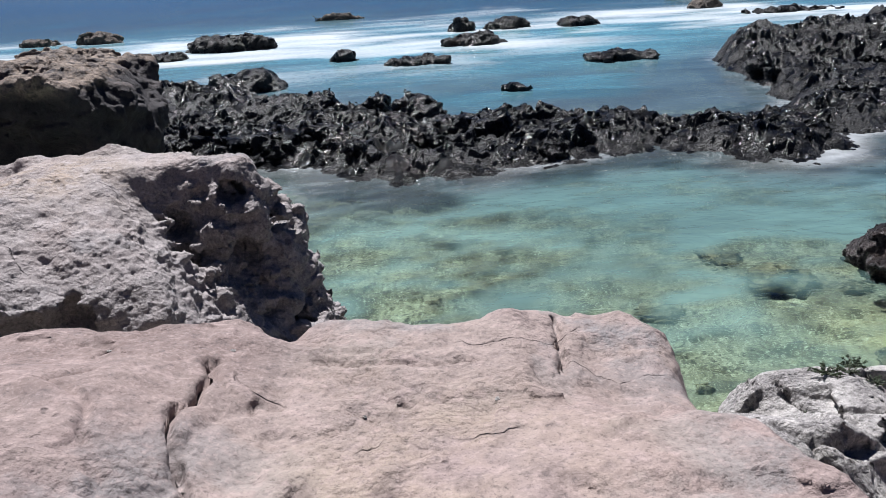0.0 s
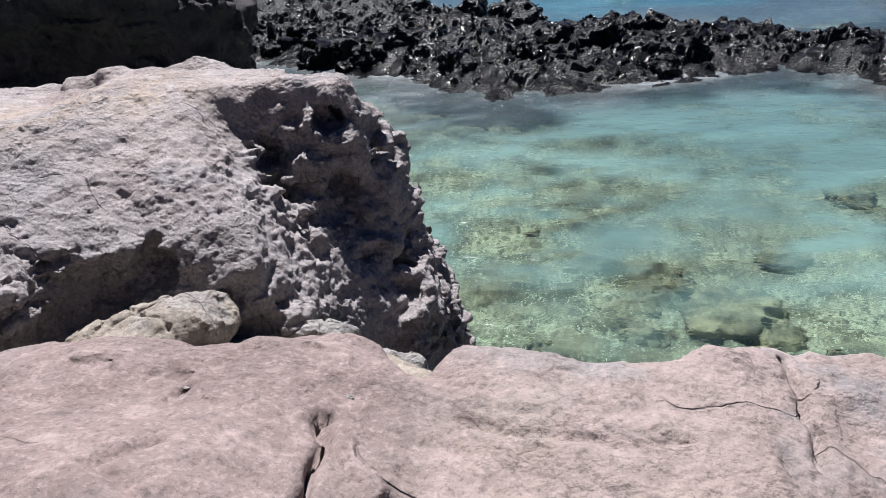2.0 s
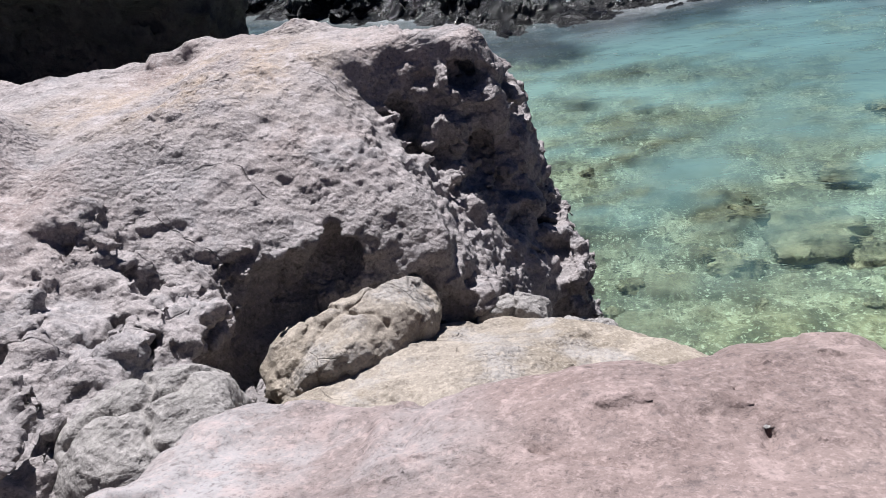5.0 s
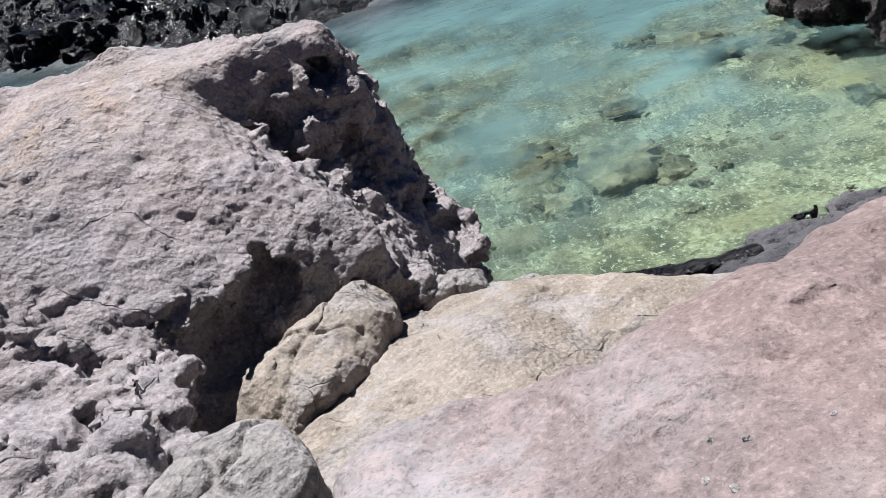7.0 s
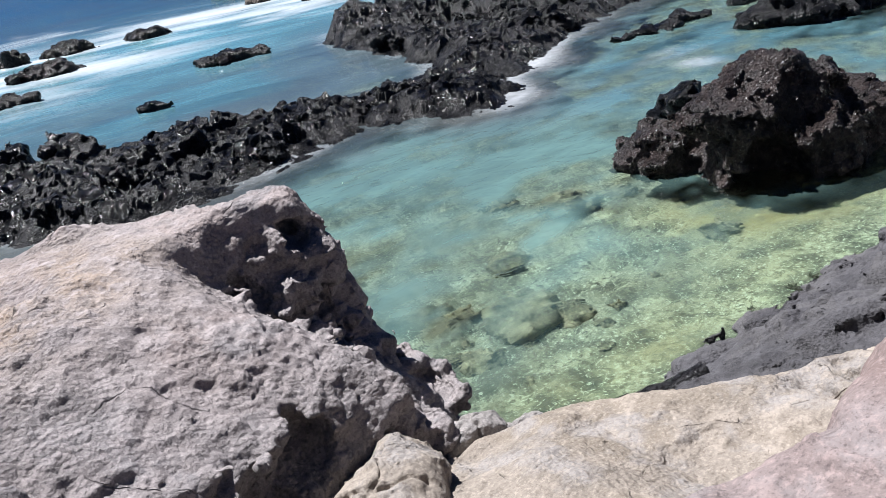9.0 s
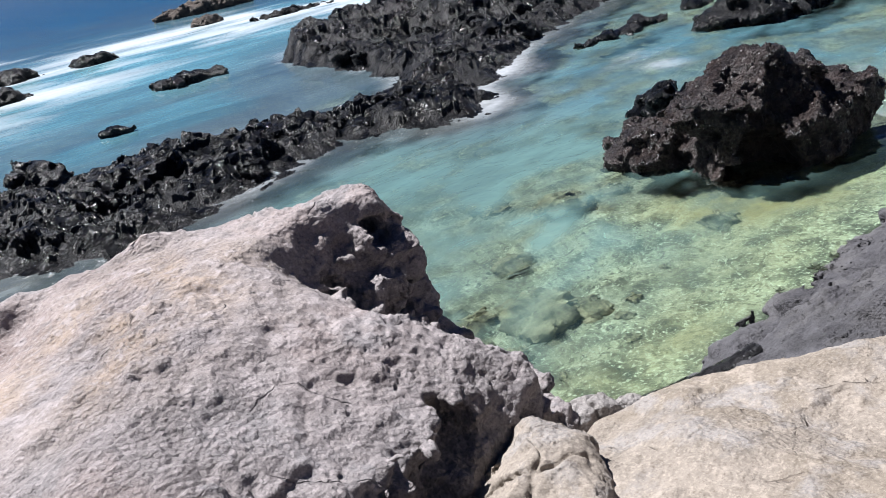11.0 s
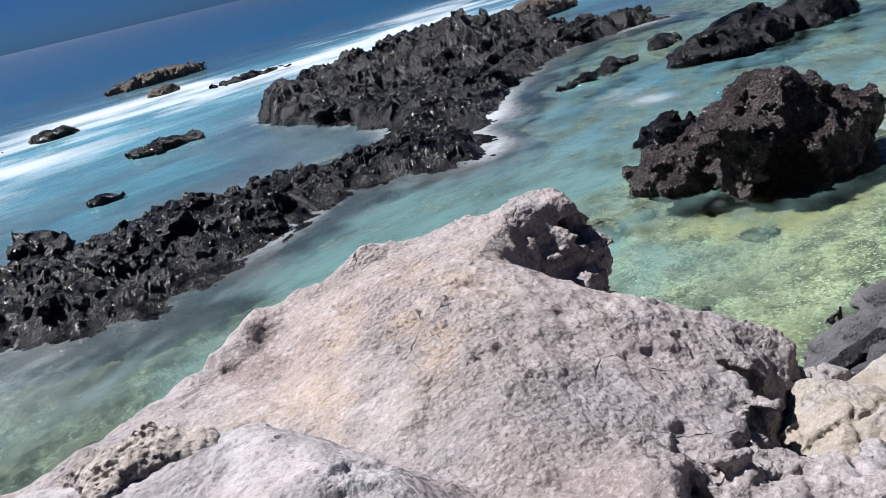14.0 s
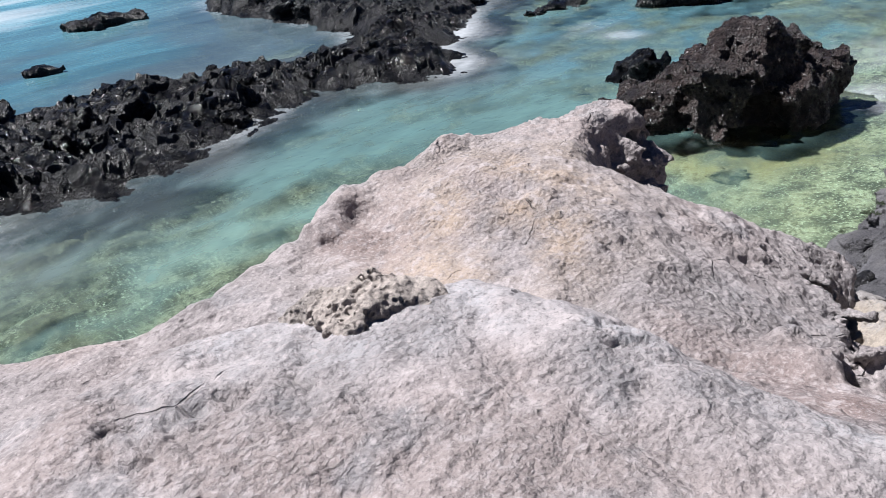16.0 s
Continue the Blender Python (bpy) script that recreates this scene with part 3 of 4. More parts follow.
CARVED = [[(-6.78, 6.17), (-6.69, 6.1), (-6.73, 5.98), (-6.81, 6.0), (-6.78, 6.17)], [(-6.63, 6.08), (-6.53, 6.02)], [(-6.65, 6.01), (-6.56, 5.97)], [(-6.63, 6.08), (-6.65, 6.01)],
          [(-6.45, 6.05), (-6.48, 5.96), (-6.39, 5.98)], [(-6.28, 5.96), (-6.31, 5.86)], [(-5.47, 5.42), (-5.39, 5.36)], [(-5.5, 5.36), (-5.43, 5.3)], [(-5.58, 5.27), (-5.45, 5.18)],
          [(-5.56, 5.09), (-5.51, 5.02)], [(-5.47, 5.42), (-5.5, 5.36)]]


def build_ledge():
    plan = [(-14, -9), (5, -9), (3.4, -2), (1.9, 0.4), (1.15, 1.5), (0.98, 1.95), (0.84, 2.3), (0.83, 2.65), (0.86, 2.95), (0.74, 3.18), (0.38, 3.2), (0.12, 3.06),
            (-0.2, 3.0), (-0.48, 3.05), (-0.64, 3.1), (-0.74, 2.88), (-0.86, 2.99), (-0.95, 3.1), (-1.1, 3.14), (-1.28, 3.12), (-1.5, 3.05), (-1.62, 3.1), (-1.83, 3.0),
            (-2.05, 2.97), (-2.2, 2.96), (-2.4, 3.04), (-2.58, 3.13), (-2.82, 3.15), (-2.98, 3.0), (-3.02, 2.7), (-3.3, 2.45), (-3.8, 2.45), (-4.4, 2.8), (-6, 3.4), (-14, 4.5)]

    def form(X, Y, Z):
        side = outline(X[:, :, 0], Y[:, :, 0], plan)[:, :, None]
        west = np.clip((-0.68 - X) / 0.5, 0, 1)
        rise = np.clip(0.31 * (2.98 - Y), -0.05, 0.26)
        step = 0.11 * np.clip((X - 0.2) / 0.35, 0, 1) * np.clip((Y - 2.1) / 0.3, 0, 1)
        top = 4.0 + west * (rise - 0.01 - 0.09 * np.clip((-2.1 - X) / 0.4, 0, 1)) + (1 - west) * (0.1 * np.clip(2.2 - Y, 0, 1) - step)
        top = top + 0.05 * np.exp(-((X + 1.75) / 0.3) ** 2 - ((Y - 2.75) / 0.25) ** 2)
        d = smax(side - 0.12 * (4.0 - Z), (Z - top) * 0.97, 0.13)
        return smax(d, -ball(X, Y, Z, (0.74, 2.24, 3.99), (0.028, 0.045, 0.07)), 0.03)

    def detail(p):
        crack = np.clip(0.05 - np.abs(fbm(p * (1, 0.45, 1), 1.1, 3, seed=2)), 0, 0.05) / 0.05
        return 0.022 * fbm(p, 0.7, 3, 0.45) + 0.022 * facets(p, 0.45, 3) + 0.05 * crack * np.clip(fbm(p, 1.5, 1, seed=6) + 0.3, 0, 1)

    def skin(p):
        deep = groove(p, CRACKS, 0.013, 0.06) + groove(p, SCRATCHES, 0.013, 0.025)
        return 0.010 * facets(p, 0.2, 5) + 0.010 * fbm(p, 0.12, 3, 0.6, seed=8) + deep
    v, q = weathered(*solid(form, detail, (-8, -1.0, 2.0), (4.5, 4.6, 4.9), FINE, 0.2), skin)
    rock = mesh("rock_ledge", v, q, PINK)
    pale = np.clip(-0.4 * groove(v, [[(-3.0, 2.4), (-2.6, 2.65), (-2.3, 2.75)]], 0.22, 1.0), 0, 1)
    tan = np.clip(lump(v, 0.2, 2.0, 0.5, 0.8) + lump(v, -0.3, 1.9, 0.4, 0.7) + lump(v, -0.5, 2.6, 0.3, 0.5), 0, 1)
    rust = np.clip(lump(v, -1.1, 2.6, 0.5, 0.7) + lump(v, -1.7, 2.8, 0.85, 1.1) + lump(v, -2.1, 2.5, 0.8, 1.1) + lump(v, 0.5, 2.4, 0.4, 0.5), 0, 1)
    for name, a in (("pale", pale), ("tan", tan), ("rust", rust), ("ash", np.clip((-1.9 - v[:, 0]) / 0.6, 0, 1))):
        rock.data.attributes.new(name, "FLOAT", "POINT").data.foreach_set("value", a.astype(np.float32))
    tagged(rock, "broad flat ledge of pinkish weathered rock", "rock ledge")


PLATEAU = [(-12, 6.0), (-8, 6.2), (-6.9, 6.42), (-6.3, 6.42), (-5.8, 6.22), (-5.5, 5.9), (-5.42, 5.5), (-5.5, 4.95), (-5.5, 4.3), (-5.0, 3.2), (-4.5, 2.5), (-3.6, 2.2), (-3.2, 1), (-12, 1)]


def build_headland():
    body = [(-1.35, 7.2), (-1.45, 6.8), (-1.7, 6.4), (-1.95, 5.95), (-2.12, 5.62), (-2.3, 5.4), (-2.6, 5.33), (-2.98, 5.22), (-3.2, 4.85), (-3.42, 4.4),
            (-3.55, 3.9), (-3.55, 3.2), (-3.5, 2.3), (-6, 2.2), (-11, 1.5), (-11, 9), (-6.6, 8.3), (-6.2, 8.0), (-5.9, 7.82), (-5.6, 7.78), (-5.2, 7.92),
            (-4.9, 7.98), (-4.5, 8.1), (-4.0, 8.15), (-3.7, 8.02), (-3.35, 8.0), (-3.0, 7.8), (-2.6, 7.85), (-2.0, 8.05), (-1.6, 7.9)]
    tip = [(-3.4, 6.85), (-2.95, 7.05), (-2.65, 7.24), (-2.35, 7.24), (-2.1, 7.1), (-1.99, 7.3), (-2.05, 7.5), (-2.45, 7.54), (-3.0, 7.75), (-3.4, 7.9)]
    shelf = [(-2.5, 7.15), (-1.78, 7.2), (-1.7, 7.45), (-1.74, 7.9), (-2.5, 8.05)]

    def form(X, Y, Z):
        x, y = X[:, :, 0], Y[:, :, 0]
        side, far = outline(x, y, body)[:, :, None], outline(x, y, PLATEAU)[:, :, None]
        table = 3.72 - 0.14 * np.clip((-4.2 - X) / 0.6, 0, 1)
        slope = 3.12 + 0.3 * (-2.85 - X) + 0.35 * (Y - 5.4)
        flank = 2.92 + 0.22 * np.clip((Y - 5.7) / 0.4, 0, 1) - (1.55 - 0.6 * np.clip((Y - 5.9) / 0.4, 0, 1)) * (X + 2.65 - 0.35 * np.clip((6.2 - Y) / 0.5, 0, 1))
        top = smin(smin(table, slope, 0.15), flank, 0.1)
        south = 3.3 + 0.45 * (-3.75 - X) + 0.15 * (4.4 - Y) - 1.2 * np.maximum(Y - 5.15, 0)
        top = smax(smax(top, south, 0.08), 4.2 - 1.2 * far, 0.1)
        top = smin(top, 4.2, 0.12)
        d = smax((side - 0.14 * np.minimum(2.85 - Z, 1.0)) * 0.9, (Z - top) * 0.75, 0.1)
        # the overhanging tip, the shelf and the corner under it
        lip = outline(x, y, tip)[:, :, None]
        d = smin(d, smax(lip - 0.5 * np.clip(3.72 - Z, 0, 0.44) + 0.7 * np.clip(3.28 - Z, 0, 0.2), Z - 3.72, 0.09), 0.08)
        ledge = outline(x, y, shelf)[:, :, None]
        d = smin(d, smax(ledge - 0.27 * (2.95 - Z), Z - 2.94, 0.05), 0.05)
        d = smin(d, block(X, Y, Z, (-1.85, 7.5, 3.1), (0.14, 0.2, 0.08), 0.04), 0.03)
        d = smin(d, block(X, Y, Z, (-1.98, 7.42, 3.22), (0.13, 0.24, 0.2), 0.06), 0.06)
        d = smin(d, block(X, Y, Z, (-1.99, 7.12, 3.18), (0.11, 0.12, 0.26), 0.05), 0.05)
        d = smin(d, block(X, Y, Z, (-2.38, 6.99, 2.88), (0.16, 0.14, 0.3), 0.05), 0.05)
        d = smin(d, block(X, Y, Z, (-1.66, 6.64, 1.62), (0.36, 0.3, 0.33), 0.06), 0.06)
        rng = random.Random(21)
        for _ in range(22):
            a = rng.random()
            c = (-2.65 + 1.05 * a, rng.uniform(6.98, 7.14), rng.uniform(1.9, 3.3 - 1.0 * a))
            h = (rng.uniform(0.06, 0.14), rng.uniform(0.06, 0.12), rng.uniform(0.05, 0.11))
            d = smin(d, block(X, Y, Z, c, h, 0.03), 0.04)
        d = smin(d, block(X, Y, Z, (-4.42, 5.04, 3.5), (0.2, 0.16, 0.14), 0.08), 0.1)
        d = smin(d, block(X, Y, Z, (-1.52, 6.86, 1.72), (0.24, 0.22, 0.34), 0.06), 0.04)
        d = smin(d, block(X, Y, Z, (-1.68, 7.0, 2.28), (0.2, 0.16, 0.12), 0.05), 0.04)
        d = smin(d, block(X, Y, Z, (-2.48, 5.52, 2.74), (0.22, 0.17, 0.22), 0.07), 0.07)
        d = smin(d, block(X, Y, Z, (-2.18, 5.5, 2.42), (0.18, 0.15, 0.2), 0.05), 0.05)
        d = smin(d, ball(X, Y, Z, (-4.42, 7.85, 3.56), (0.22, 0.17, 0.17)), 0.1)
        d = smin(d, block(X, Y, Z, (-4.72, 7.72, 3.52), (0.14, 0.12, 0.14)), 0.08)
        d = smin(d, ball(X, Y, Z, (-3.5, 7.82, 3.66), (0.22, 0.14, 0.16)), 0.12)
        for c, r, k in (((-2.7, 6.95, 3.17), (0.2, 0.26, 0.17), 0.03), ((-2.18, 7.04, 3.44), (0.14, 0.22, 0.12), 0.03), ((-2.05, 7.1, 2.75), (0.16, 0.16, 0.3), 0.04),
                        ((-2.58, 6.72, 2.86), (0.2, 0.26, 0.2), 0.05), ((-1.62, 6.98, 2.08), (0.2, 0.13, 0.1), 0.03), ((-4.52, 7.62, 3.68), (0.13, 0.1, 0.09), 0.03),
                        ((-1.8, 7.3, 2.98), (0.12, 0.16, 0.05), 0.02)):
            d = smax(d, -ball(X, Y, Z, c, r), k)
        d = smax(d, -capsule(X, Y, Z, (-3.5, 4.1, 2.85), (-3.2, 4.95, 2.86), 0.31), 0.05)
        return smax(d, -capsule(X, Y, Z, (-3.12, 5.0, 2.85), (-3.0, 5.42, 2.98), 0.13), 0.04)

    def detail(p):
        x, y, z = p[:, 0], p[:, 1], p[:, 2]
        wall = np.clip((3.56 - z) / 0.2, 0, 1) * np.clip((x + 2.9 + 0.3 * fbm(p, 0.5, 2, seed=19)) / 0.3, 0, 1) * np.clip((y - 6.1) / 0.4, 0, 1)
        foot = np.clip((3.25 - z) / 0.3, 0, 1) * np.clip((6.0 - y) / 0.4, 0, 1)
        rugged = np.clip((5.3 - y) / 0.3, 0, 1) * np.clip((x + 4.6) / 0.4, 0, 1)
        crag = 0.1 + 0.9 * np.maximum(np.maximum(wall, 0.55 * foot), rugged)
        q = np.stack([x * 0.9 + z * 0.3, y * 0.9, z * 1.7 - x * 0.4], 1)
        bend = p + 0.06 * np.stack([fbm(p, 0.2, 2, seed=33), fbm(p, 0.2, 2, seed=34), fbm(p, 0.2, 2, seed=35)], 1)
        knob = cells(bend * (1, 1, 1.35), 0.24, 5)[0]
        form = 0.09 * facets(q, 0.42, 1) + 0.05 * facets(q, 0.2, 2) + 0.07 * (0.4 - ridged(q, 0.32, 4, 0.55, 3))
        return 0.035 * fbm(p, 0.9, 3, 0.5) + crag * form + np.maximum(wall, 0.7 * rugged) * (0.2 * np.minimum(knob * knob, 0.4) - 0.05 + 0.08 * fbm(p, 0.4, 2, seed=37)) + 0.015 * fbm(p, 0.15, 2, seed=4)

    def skin(p):
        x, y, z = p[:, 0], p[:, 1], p[:, 2]
        rough = np.clip((3.6 - z) / 0.3, 0, 1) * np.clip((x + 3.7) / 0.4, 0, 1)
        belt = np.clip(-0.1 + 1.8 * fbm(p * (1, 1, 0.6), 0.55, 3, seed=9), 0, 1)
        rough = 0.14 + 0.86 * np.maximum(np.clip((5.3 - y) / 0.3, 0, 1) * np.clip((x + 4.6) / 0.4, 0, 0.6), np.maximum(rough * (0.4 + 0.6 * belt), 0.9 * belt * np.clip((z - 2.6) / 0.3, 0, 1) * np.clip((x + 4.6) / 0.8, 0, 1)))
        w = p + 0.02 * np.stack([fbm(p, 0.06, 2, seed=41), fbm(p, 0.06, 2, seed=42), fbm(p, 0.06, 2, seed=43)], 1)
        f1, f2 = cells(w * (1, 1, 1.3), 0.07, 7)
        crumb = 0.024 * (0.4 - f1) + 0.026 * facets(w, 0.11, 5) + 0.026 * fbm(p, 0.12, 4, 0.65, seed=8)
        return rough * crumb + 0.006 * fbm(p, 0.05, 2, seed=44) + groove(p, CARVED, 0.016, 0.028)
    v, q = weathered(*solid(form, detail, (-8.6, 2.0, -0.4), (-0.9, 8.9, 4.7), FINE, 0.32), skin)
    rock = mesh("headland_rock", v, q, GREY)
    pale = -groove(v, [[(-6.25, 6.2), (-5.95, 5.85)], [(-5.55, 6.0), (-5.5, 5.5), (-5.52, 5.0), (-5.5, 4.5)]], 0.26, 1.0)
    rust = lump(v, -4.85, 4.75, 0.28, 1.0) + lump(v, -4.62, 5.15, 0.2, 0.8) + lump(v, -4.7, 7.45, 0.3, 0.9) + lump(v, -6.3, 7.3, 0.3, 0.6)
    south = np.clip((v[:, 0] + 4.6) / 0.6, 0, 1) * np.clip((6.0 - v[:, 1]) / 0.6, 0, 1)
    ash = 0.85 * np.maximum(np.clip((3.45 - v[:, 2]) / 0.3, 0, 1), south)
    for name, a in (("ash", ash), ("pale", pale), ("rust", rust), ("tan", lump(v, -3.7, 7.0, 0.75, 1) + lump(v, -4.4, 6.4, 0.5, 0.7) + lump(v, -4.7, 7.0, 0.5, 0.8) + lump(v, -5.2, 6.6, 0.35, 0.6))):
        rock.data.attributes.new(name, "FLOAT", "POINT").data.foreach_set("value", np.clip(a, 0, 1).astype(np.float32))
    tagged(rock, "large rugged pinkish grey rock with a shaded craggy flank", "rock outcrop")


def build_slab():
    plan = [(-3.6, 3.0), (-3.5, 4.0), (-3.0, 4.6), (-2.5, 5.2), (-1.95, 5.3), (-1.2, 5.0), (-0.8, 4.66), (-0.3, 4.3), (0.4, 3.85), (1.2, 3.2), (1.0, 2.2), (-3.2, 2.2)]

    def form(X, Y, Z):
        side = outline(X[:, :, 0], Y[:, :, 0], plan)[:, :, None]
        d = smax(side - 0.35 * (2.5 - Z), (Z - 2.63 - 0.16 * (4.4 - Y) - 0.17 * np.clip((-1.5 - X) / 0.5, 0, 1) * np.clip((5.05 - Y) / 0.5, 0, 1) - 0.06 * np.clip((X + 0.9) / 0.3, 0, 1)) * 0.95, 0.2)
        for c, r in (((-0.5, 3.94, 2.78), (0.06, 0.12, 0.1)), ((-0.38, 4.06, 2.74), (0.1, 0.05, 0.07)),
                     ((-0.3, 3.88, 2.78), (0.05, 0.12, 0.12)), ((-0.14, 3.98, 2.74), (0.09, 0.06, 0.1)), ((-0.72, 3.72, 2.84), (0.07, 0.06, 0.06)),
                     ((0.02, 3.82, 2.76), (0.07, 0.13, 0.1)), ((0.22, 3.86, 2.72), (0.1, 0.06, 0.09))):
            d = smax(d, -ball(X, Y, Z, c, r), 0.05)
        return d

    def detail(p):
        return 0.035 * fbm(p, 0.8, 3, 0.5, seed=3) + 0.018 * facets(p, 0.7, 6) + 0.02 * facets(p, 0.25, 7)

    def skin(p):
        return 0.008 * facets(p, 0.12, 5) + 0.008 * fbm(p, 0.1, 3, 0.6, seed=8)
    v, q = weathered(*solid(form, detail, (-4.0, 2.1, 0.4), (2.4, 6.4, 3.6), 0.04, 0.25), skin)
    tagged(mesh("rock_slab", v, q, CREAM), "smooth cream sandstone slab in the hollow below the ledge", "rock slab")


def build_shore():
    plan = [(-3, 4.0), (-2.5, 6.0), (-1.2, 7.0), (0.2, 7.25), (1.7, 6.95), (3.2, 6.7), (5, 6.6), (7, 6.9), (9, 6.7), (14, 6), (14, -4), (1, -4)]

    def form(X, Y, Z):
        side = outline(X[:, :, 0], Y[:, :, 0], plan)[:, :, None]
        top = smin(1.86 - 0.82 * (Y - 5.0), 1.8 + 0.35 * np.clip(X - 1, 0, 2), 0.3)
        return smax(side * 0.7, (Z - top) * 0.7, 0.15)

    def detail(p):
        on = np.clip((p[:, 0] - 1.0) / 1.0, 0.25, 1)
        return on * (0.12 * fbm(p, 0.7, 4, 0.55, seed=7) + 0.17 * facets(p * (1, 1, 2), 0.75, 8) + 0.08 * facets(p * (1, 1, 2.2), 0.3, 9))
    v, q = solid(form, detail, (-2.5, 2.5, -0.6), (10, 8.2, 4.6), 0.055, 0.4)
    v, q = smoothed(*largest(v, q), 4)
    v, q = weathered(v, q, lambda p: 0.03 * facets(p * (1, 1, 2), 0.2, 3) + 0.03 * (0.4 - ridged(p * (1, 1, 2.5), 0.4, 3)))
    tagged(mesh("shore_rock", v, q, BASALT), "dark grey basalt bank sloping into the pool", "rock bank")


def build_wet_slab():
    def form(X, Y, Z):
        return block(X, Y, Z, (0, 0, 0), (0.62, 0.2, 0.07), 0.06)

    def detail(p):
        return 0.04 * fbm(p, 0.4, 3, seed=5) + 0.03 * facets(p, 0.3, 2)
    v, q = solid(form, detail, (-0.9, -0.7, -0.4), (0.9, 0.7, 0.4), 0.03, 0.3)
    ob = mesh("wet_slab", v, q, lava("wet_stone", (0.018, 0.018, 0.021), (0.045, 0.043, 0.046), 0.2, 0.45))
    ob.matrix_world = pose(0.5, 6.2, 0.98, -39, 0, -14)
    tagged(ob, "flat black wet stone lying at the water's edge", "stone")


def build_chalk():
    def form(X, Y, Z):
        d = ball(X, Y, Z, (2.3, 4.1, 2.3), (0.75, 0.6, 0.6))
        d = smin(d, ball(X, Y, Z, (1.4, 3.0, 2.5), (0.75, 0.8, 0.75)), 0.3)
        d = smin(d, ball(X, Y, Z, (1.82, 3.6, 2.42), (0.45, 0.42, 0.36)), 0.25)
        return smin(d, ball(X, Y, Z, (3.0, 3.2, 2.2), (1.0, 1.0, 0.7)), 0.3)

    def detail(p):
        return 0.10 * fbm(p, 0.7, 3, 0.45, seed=9) + 0.08 * facets(p, 0.6, 3) + 0.025 * facets(p, 0.25, 4)
    cracks = [[(2.6, 4.5), (2.5, 4.2), (2.55, 3.9), (2.3, 3.6)], [(2.5, 4.2), (2.9, 4.1)], [(1.9, 4.2), (2.1, 3.8), (2.55, 3.7)], [(1.2, 3.2), (1.5, 2.9), (1.7, 2.5)], [(1.5, 2.9), (1.9, 3.0)]]
    v, q = weathered(*solid(form, detail, (0.3, 1.8, 1.0), (4.4, 5.2, 3.8), 0.035, 0.4), lambda p: groove(p, cracks, 0.018, 0.07) + 0.01 * facets(p, 0.12, 6))
    tagged(mesh("chalky_rock", v, q, CHALK), "whitish cracked rock beside the ledge", "rock")


def boulder(seed, size, rough=0.12, step=0.04, cuts=9, edge=0.12):
    """Vertices and quads of a weathered boulder about the origin."""
    rng = np.random.RandomState(seed)
    planes = []
    for _ in range(cuts):
        n = rng.normal(size=3)
        n /= np.linalg.norm(n)
        planes.append((n, 0.62 + 0.3 * rng.rand()))
    r = min(size)

    def form(X, Y, Z):
        x, y, z = X / size[0], Y / size[1], Z / size[2]
        d = np.sqrt(x * x + y * y + z * z) - 1
        for n, k in planes:
            d = smax(d, x * n[0] + y * n[1] + z * n[2] - k, edge)
        return d * r

    def detail(p):
        q = p + seed * 3.7
        return rough * r * (fbm(q, r * 0.9, 4, 0.55) + 0.9 * facets(q, r * 0.7, 1) + 0.5 * facets(q, r * 0.3, 2))
    b = [s * 1.15 + 2 * step for s in size]
    return largest(*solid(form, detail, [-s for s in b], b, step, r))


def build_boulders():
    for seed, cuts, at, size, turn, mat, label in (
            (3, 12, (-2.92, 4.8, 2.68), (0.44, 0.70, 0.30), -38, CREAM, "angular cream boulder wedged in the cleft"),
            (17, 5, (-3.33, 3.4, 3.31), (0.44, 0.35, 0.36), 35, STONE, "rounded grey boulder beside the ledge"),
            (8, 12, (-1.9, 5.38, 2.24), (0.32, 0.24, 0.27), 10, STONE, "blocky grey rock at the foot of the headland"),
            (9, 12, (-1.45, 5.5, 1.9), (0.3, 0.28, 0.25), 50, STONE, "blocky grey rock at the foot of the headland")):
        v, q = boulder(seed, size, 0.065 if cuts > 9 else 0.04, 0.025, cuts, 0.04 if cuts > 9 else 0.15)
        v, q = weathered(v, q, lambda p: 0.008 * facets(p, 0.1, seed) + groove(p + (0.02 * fbm(p, 0.15, 2)[:, None]), [[(-0.3, 0.1), (-0.05, 0.02), (0.3, 0.12)], [(0.05, -0.5), (-0.02, -0.1), (0.04, 0.4)]], 0.014, 0.035))
        ob = mesh("boulder", v, q, mat)
        ob.matrix_world = pose(*at, 0, 0, turn)
        tagged(ob, label, "boulder")


def build_chips():
    ledge = bpy.data.objects["rock_ledge"]
    kinds = []
    for k in range(3):
        v, q = boulder(70 + k, (0.02, 0.015, 0.009), 0.1, 0.003, 7, 0.06)
        kinds.append(mesh("stone_chip", v, q, CHALK))
        tagged(kinds[-1], "small whitish chip of stone lying on the ledge", "stone chip", "stone chips on the ledge")
    rng = random.Random(8)
    spots = [(-2.25, 2.28), (-2.28, 2.33), (-1.98, 2.32), (-2.63, 2.36), (-2.2, 2.42), (-2.15, 2.37), (-2.46, 2.26), (-0.53, 2.71), (-1.36, 2.62), (-0.9, 2.66), (-0.35, 2.22), (0.1, 2.3)]
    for i, (x, y) in enumerate(spots):
        ob = kinds[i] if i < 3 else copy_thing(kinds[i % 3], pose(0, 0, 0))
        ob.matrix_world = pose(x, y, rest(ledge, x, y, 0.016) - 0.002, 0, 0, rng.uniform(0, 360)) @ Matrix.Scale(rng.uniform(0.4, 0.7), 4)


